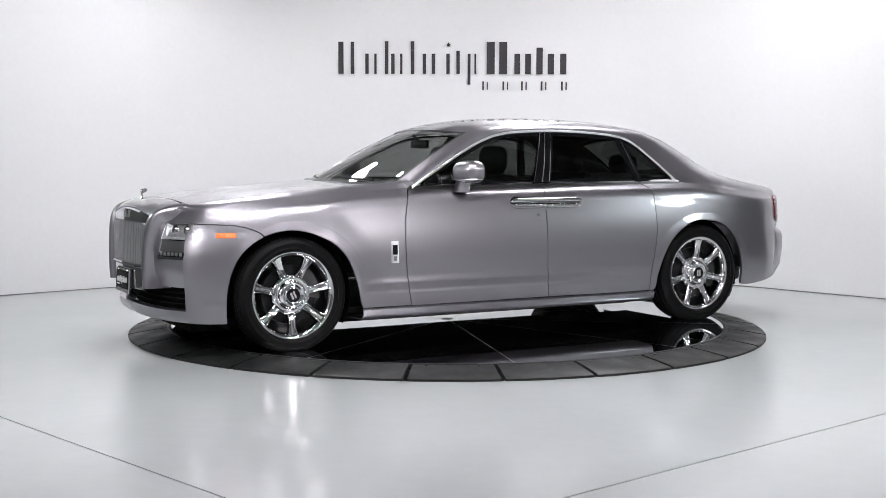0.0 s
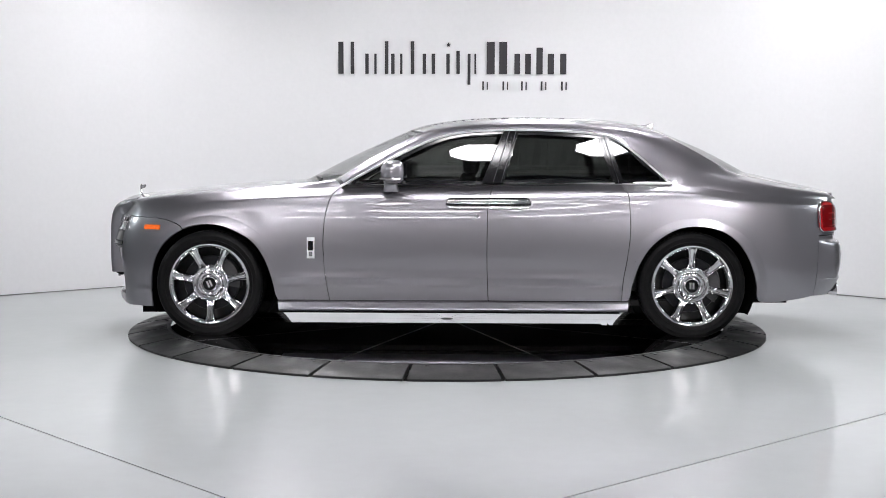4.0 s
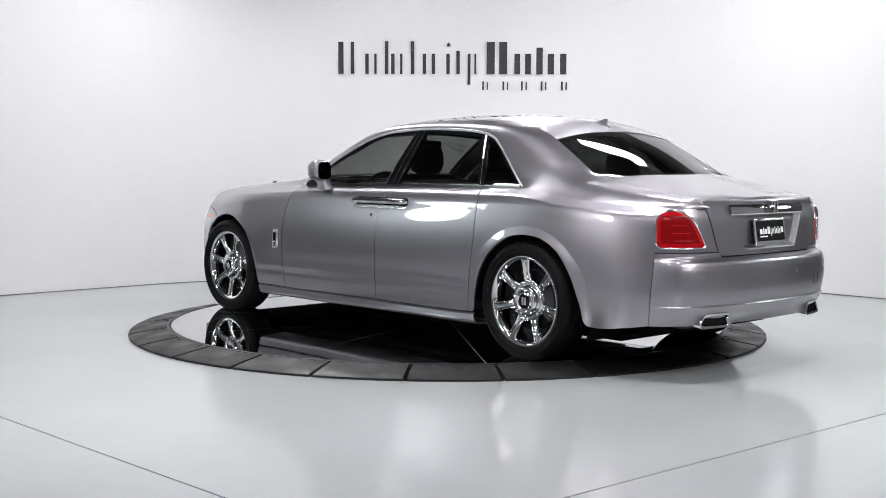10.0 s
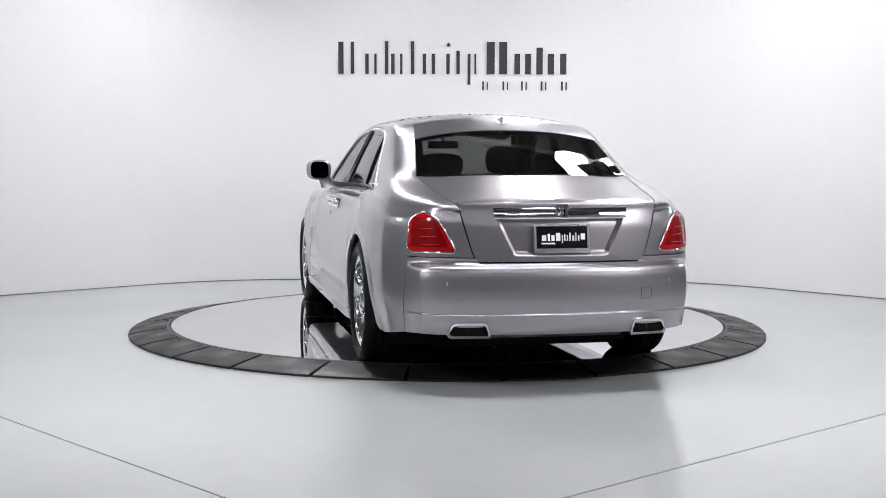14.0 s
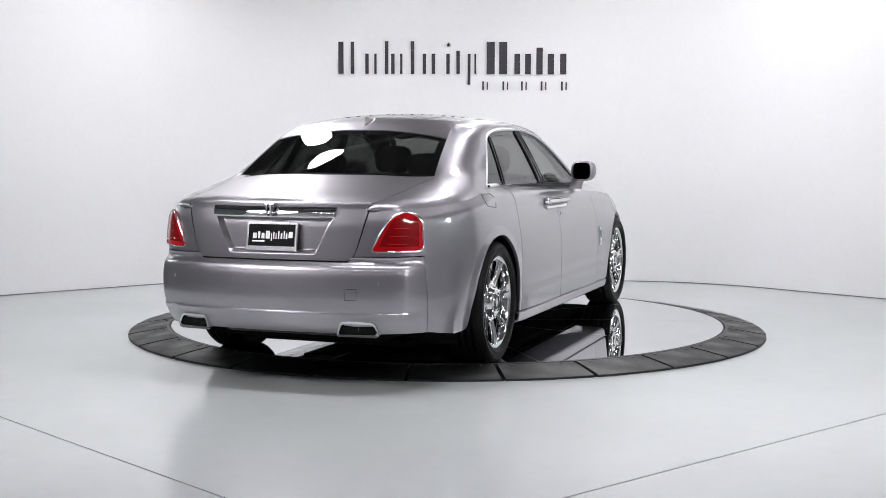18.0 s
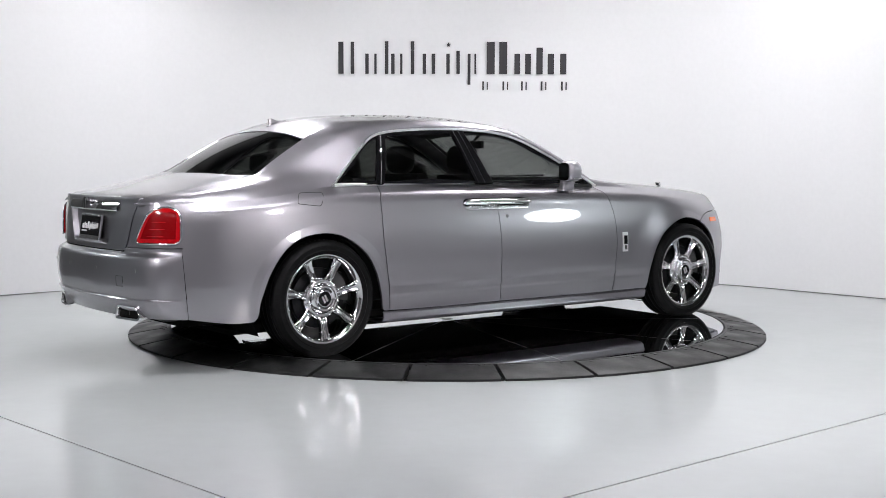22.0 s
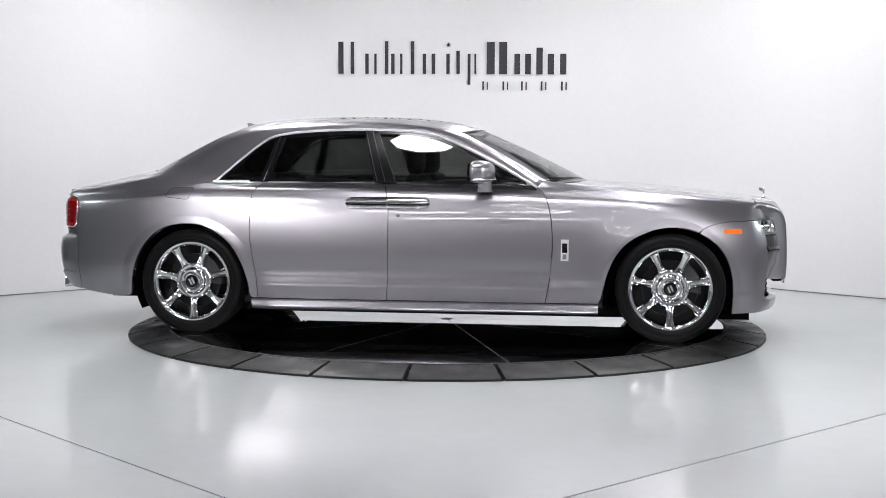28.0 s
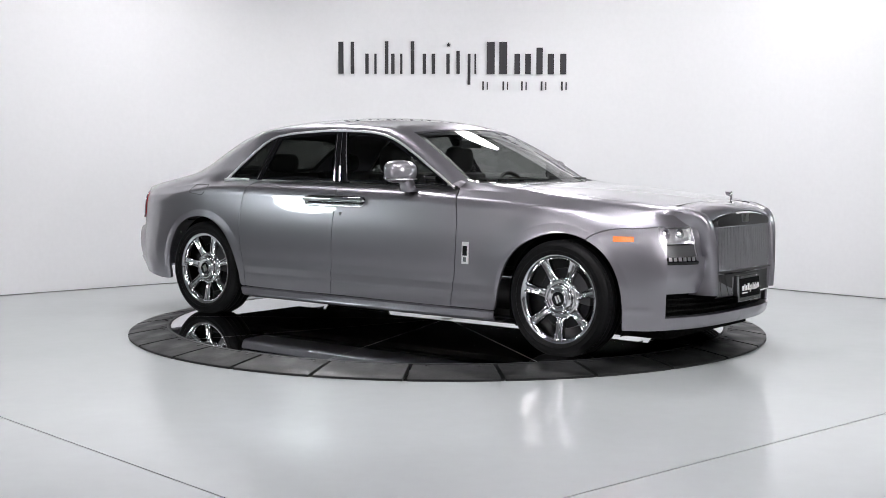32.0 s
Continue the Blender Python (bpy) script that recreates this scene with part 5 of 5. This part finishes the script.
    for y, k in ((.850, .45), (.865, .80), (.89, .96), (.925, 1.0), (.97, .99), (1.005, .90), (1.026, .72), (1.038, .45), (1.040, .1)):
        row = []
        for t in np.linspace(0, 2 * np.pi, 33):
            cx, sx = np.cos(t), np.sin(t)
            x = .392 + (.084 if cx > 0 else .058) * np.sign(cx) * abs(cx) ** (.88 if cx > 0 else .52) * k
            row.append((x - .28 * (y - .90), y, 1.126 + (.072 if sx > 0 else .082) * np.sign(sx) * abs(sx) ** (.85 if sx > 0 else .6) * k))
        rows.append(row)
    heads = both("door_mirror", Sheet().grid(rows).poly(rows[0][:-1]).poly(rows[-1][:-1]), PAINT, CAR, "silver door mirror on a short foot", sharp=40)
    foot = []
    for z, dx, dy in ((1.085, .050, .052), (1.06, .048, .050), (1.03, .047, .048), (1.005, .050, .050), (.985, .056, .055)):
        yc = np.interp(z, [.985, 1.085], [.870, .910])
        foot.append([(.405 + dx * np.sign(np.cos(t)) * abs(np.cos(t)) ** .7, yc + dy * np.sign(np.sin(t)) * abs(np.sin(t)) ** .7, z) for t in np.linspace(0, 2 * np.pi, 21)])
    for ob, mir in zip(heads, (False, True)):
        f = (lambda q: q.mirrored()) if mir else (lambda q: q)
        part("mirror_foot", f(Sheet().grid(foot)), PAINT, ob, sharp=40)
        face = [(.945 + .068 * np.sign(math.cos(k)) * abs(math.cos(k)) ** .5, 1.121 + .062 * np.sign(math.sin(k)) * abs(math.sin(k)) ** .5) for k in np.linspace(0, 2 * math.pi, 28, endpoint=False)]
        part("mirror_glass", f(Sheet().prism(face, lambda a, b: (.329 - .28 * (a - .90), a, b), lambda a, b: (.338 - .28 * (a - .90), a, b))), MIRROR, ob, "dark mirror glass", sharp=None)
        part("mirror_rim", f(Sheet().tube(np.array([(.392 + .082 * math.cos(t) - .028 * math.sin(t), .94 + .10 * math.sin(t), 1.072) for t in np.linspace(-1.5, 1.9, 20)]), .004, 6)), SATIN, ob, sharp=None)
    # underbody
    s = Sheet().box(-2.0, 2.1, -.66, .66, .15, .20).box(-2.40, -2.0, -.5, .5, .19, .33).box(-1.2, 1.18, -.60, .60, .115, .155).box(1.18, 2.2, -.56, .56, .11, .155).box(-2.1, -1.2, -.55, .55, .12, .155)
    part("underbody", s, UNDER, CAR, "dark underbody", sharp=None)
    part("silencer", Sheet().box(-2.50, -2.18, -.45, .45, .22, .33), DARK_METAL, CAR, "dark steel silencer", sharp=None, bevel=.03)
    for y in (-.3, .3):
        part("exhaust_pipe", Sheet().tube([(-2.2, y, .19), (-1.2, y * .8, .17), (.6, y * .6, .17), (1.2, y * .5, .18)], .032, 10), DARK_METAL, CAR, sharp=50)
    for x in (WB, -WB):
        part("axle", Sheet().tube([(x, -.75, .33), (x, .75, .33)], .045, 10), DARK_METAL, CAR, sharp=50)


MIRROR = material("mirror_glass", (0.05, 0.05, 0.055), rough=0.02, metal=1.0)
rear()


# ---- the car: cabin ----
def seat(x, y, w=.27, top=.19):
    st = part("seat", Sheet().box(x - .25, x + .27, y - w, y + w, .36, .56), LEATHER, CAR, "dark leather seat", sharp=40, bevel=.05)
    b = Sheet().prism([(x - .22, .50), (x - .06, .52), (x - .17, 1.10), (x - .29, 1.10)], lambda a, c: (a, y - w, c), lambda a, c: (a, y + w, c))
    part("backrest", b, LEATHER, st, sharp=40, bevel=.045)
    rows = []
    for u in np.linspace(-math.pi / 2, math.pi / 2, 11):
        cu, su = abs(math.cos(u)) ** .55, math.copysign(abs(math.sin(u)) ** .7, u)
        rows.append([(x - .245 + .062 * cu * math.copysign(abs(math.cos(k)) ** .7, math.cos(k)), y + .145 * cu * math.copysign(abs(math.sin(k)) ** .6, math.sin(k)), 1.105 + top / 2 + (top / 2 + .01) * su)
                     for k in np.linspace(0, 2 * math.pi, 25)])
    part("headrest", Sheet().grid(rows), LEATHER, st, sharp=80)


def cabin_things():
    part("cabin_floor", Sheet().box(-1.75, 1.2, -.80, .80, .20, .24), LEATHER, CAR, sharp=None)
    d = Sheet().prism([(.62, .55), (.60, .92), (.68, 1.02), (.95, 1.035), (1.15, 1.0), (1.15, .5)], lambda a, c: (a, -.74, c), lambda a, c: (a, .74, c))
    part("dashboard", d, LEATHER, CAR, "dark leather dashboard", sharp=40, bevel=.03)
    s = Sheet()
    c, up, side = np.array([.42, .36, .93]), np.array([-.42, 0, .907]), np.array([0, 1.0, 0])
    s.tube(np.array([c + .19 * (math.cos(t) * side + math.sin(t) * up) for t in np.linspace(0, 2 * np.pi, 49)]), .014, 8)
    s.tube(np.array([c - .18 * side, c, c + .18 * side]), .018, 8).tube(np.array([c, c - .18 * up]), .018, 8).tube(np.array([c, c + np.array([.25, 0, -.10])]), .035, 10)
    part("steering_wheel", s, LEATHER, CAR, "dark steering wheel", sharp=50)
    for x, y in ((.10, .38), (.10, -.38)):
        seat(x, y)
    for y in (.36, -.36):
        seat(-1.10, y, .33, .13)
    part("rear_shelf", Sheet().box(-2.05, -1.42, -.62, .62, 1.05, 1.075), LEATHER, CAR, "dark parcel shelf", sharp=None, bevel=.01)
    part("rear_bulkhead", Sheet().box(-1.48, -1.44, -.74, .74, .24, 1.06), LEATHER, CAR, sharp=None)
    part("inside_mirror", Sheet().box(.245, .275, -.12, .12, 1.285, 1.345), BLACK, CAR, "black rear-view mirror", sharp=40, bevel=.012)
    part("mirror_stem", Sheet().tube([(.27, 0, 1.34), (.33, 0, 1.395)], .012, 8), BLACK, CAR, sharp=40)
    both("door_card", Sheet().box(-1.45, .75, .76, .79, .30, 1.03), LEATHER, CAR, "dark leather door card", sharp=None)
    part("headliner", Sheet().grid([[(x, .47 * t, float(np.interp(-x, [-.2, .1, .4, .9, 1.3, 1.5], [1.385, 1.435, 1.465, 1.47, 1.43, 1.375])) - .03 * t * t) for t in np.linspace(-1, 1, 13)] for x in np.linspace(.2, -1.5, 18)]),
         LEATHER, CAR, "dark roof lining", sharp=None)


cabin_things()


# ---- what turns ----
def heading(t):
    return 210.38 - 7.7953 * t + float(smooth(t, TURN_T, TURN_D))


TURN_T = [0, 1, 2, 3.5, 6, 7.5, 9, 10, 11, 12, 13, 14, 14.5, 16.5, 19, 21, 23, 25.5, 28, 30, 32]
TURN_D = [-.95, -1.0, -.75, -.13, .74, .70, .40, .1, .2, .6, .96, 1.1, .95, .3, -.59, -.85, -1.09, -1.08, .35, .45, .40]


def motions():
    steps = [i * 0.5 for i in range(65)]
    walk(DISC, [(t, pose(0, 0, 0, 0, 0, heading(t))) for t in steps])
    walk(CAR, [(t, pose(0, 0, 0, 0, 0, heading(t)) @ pose(-.030, -.0146, .0564)) for t in steps])


motions()
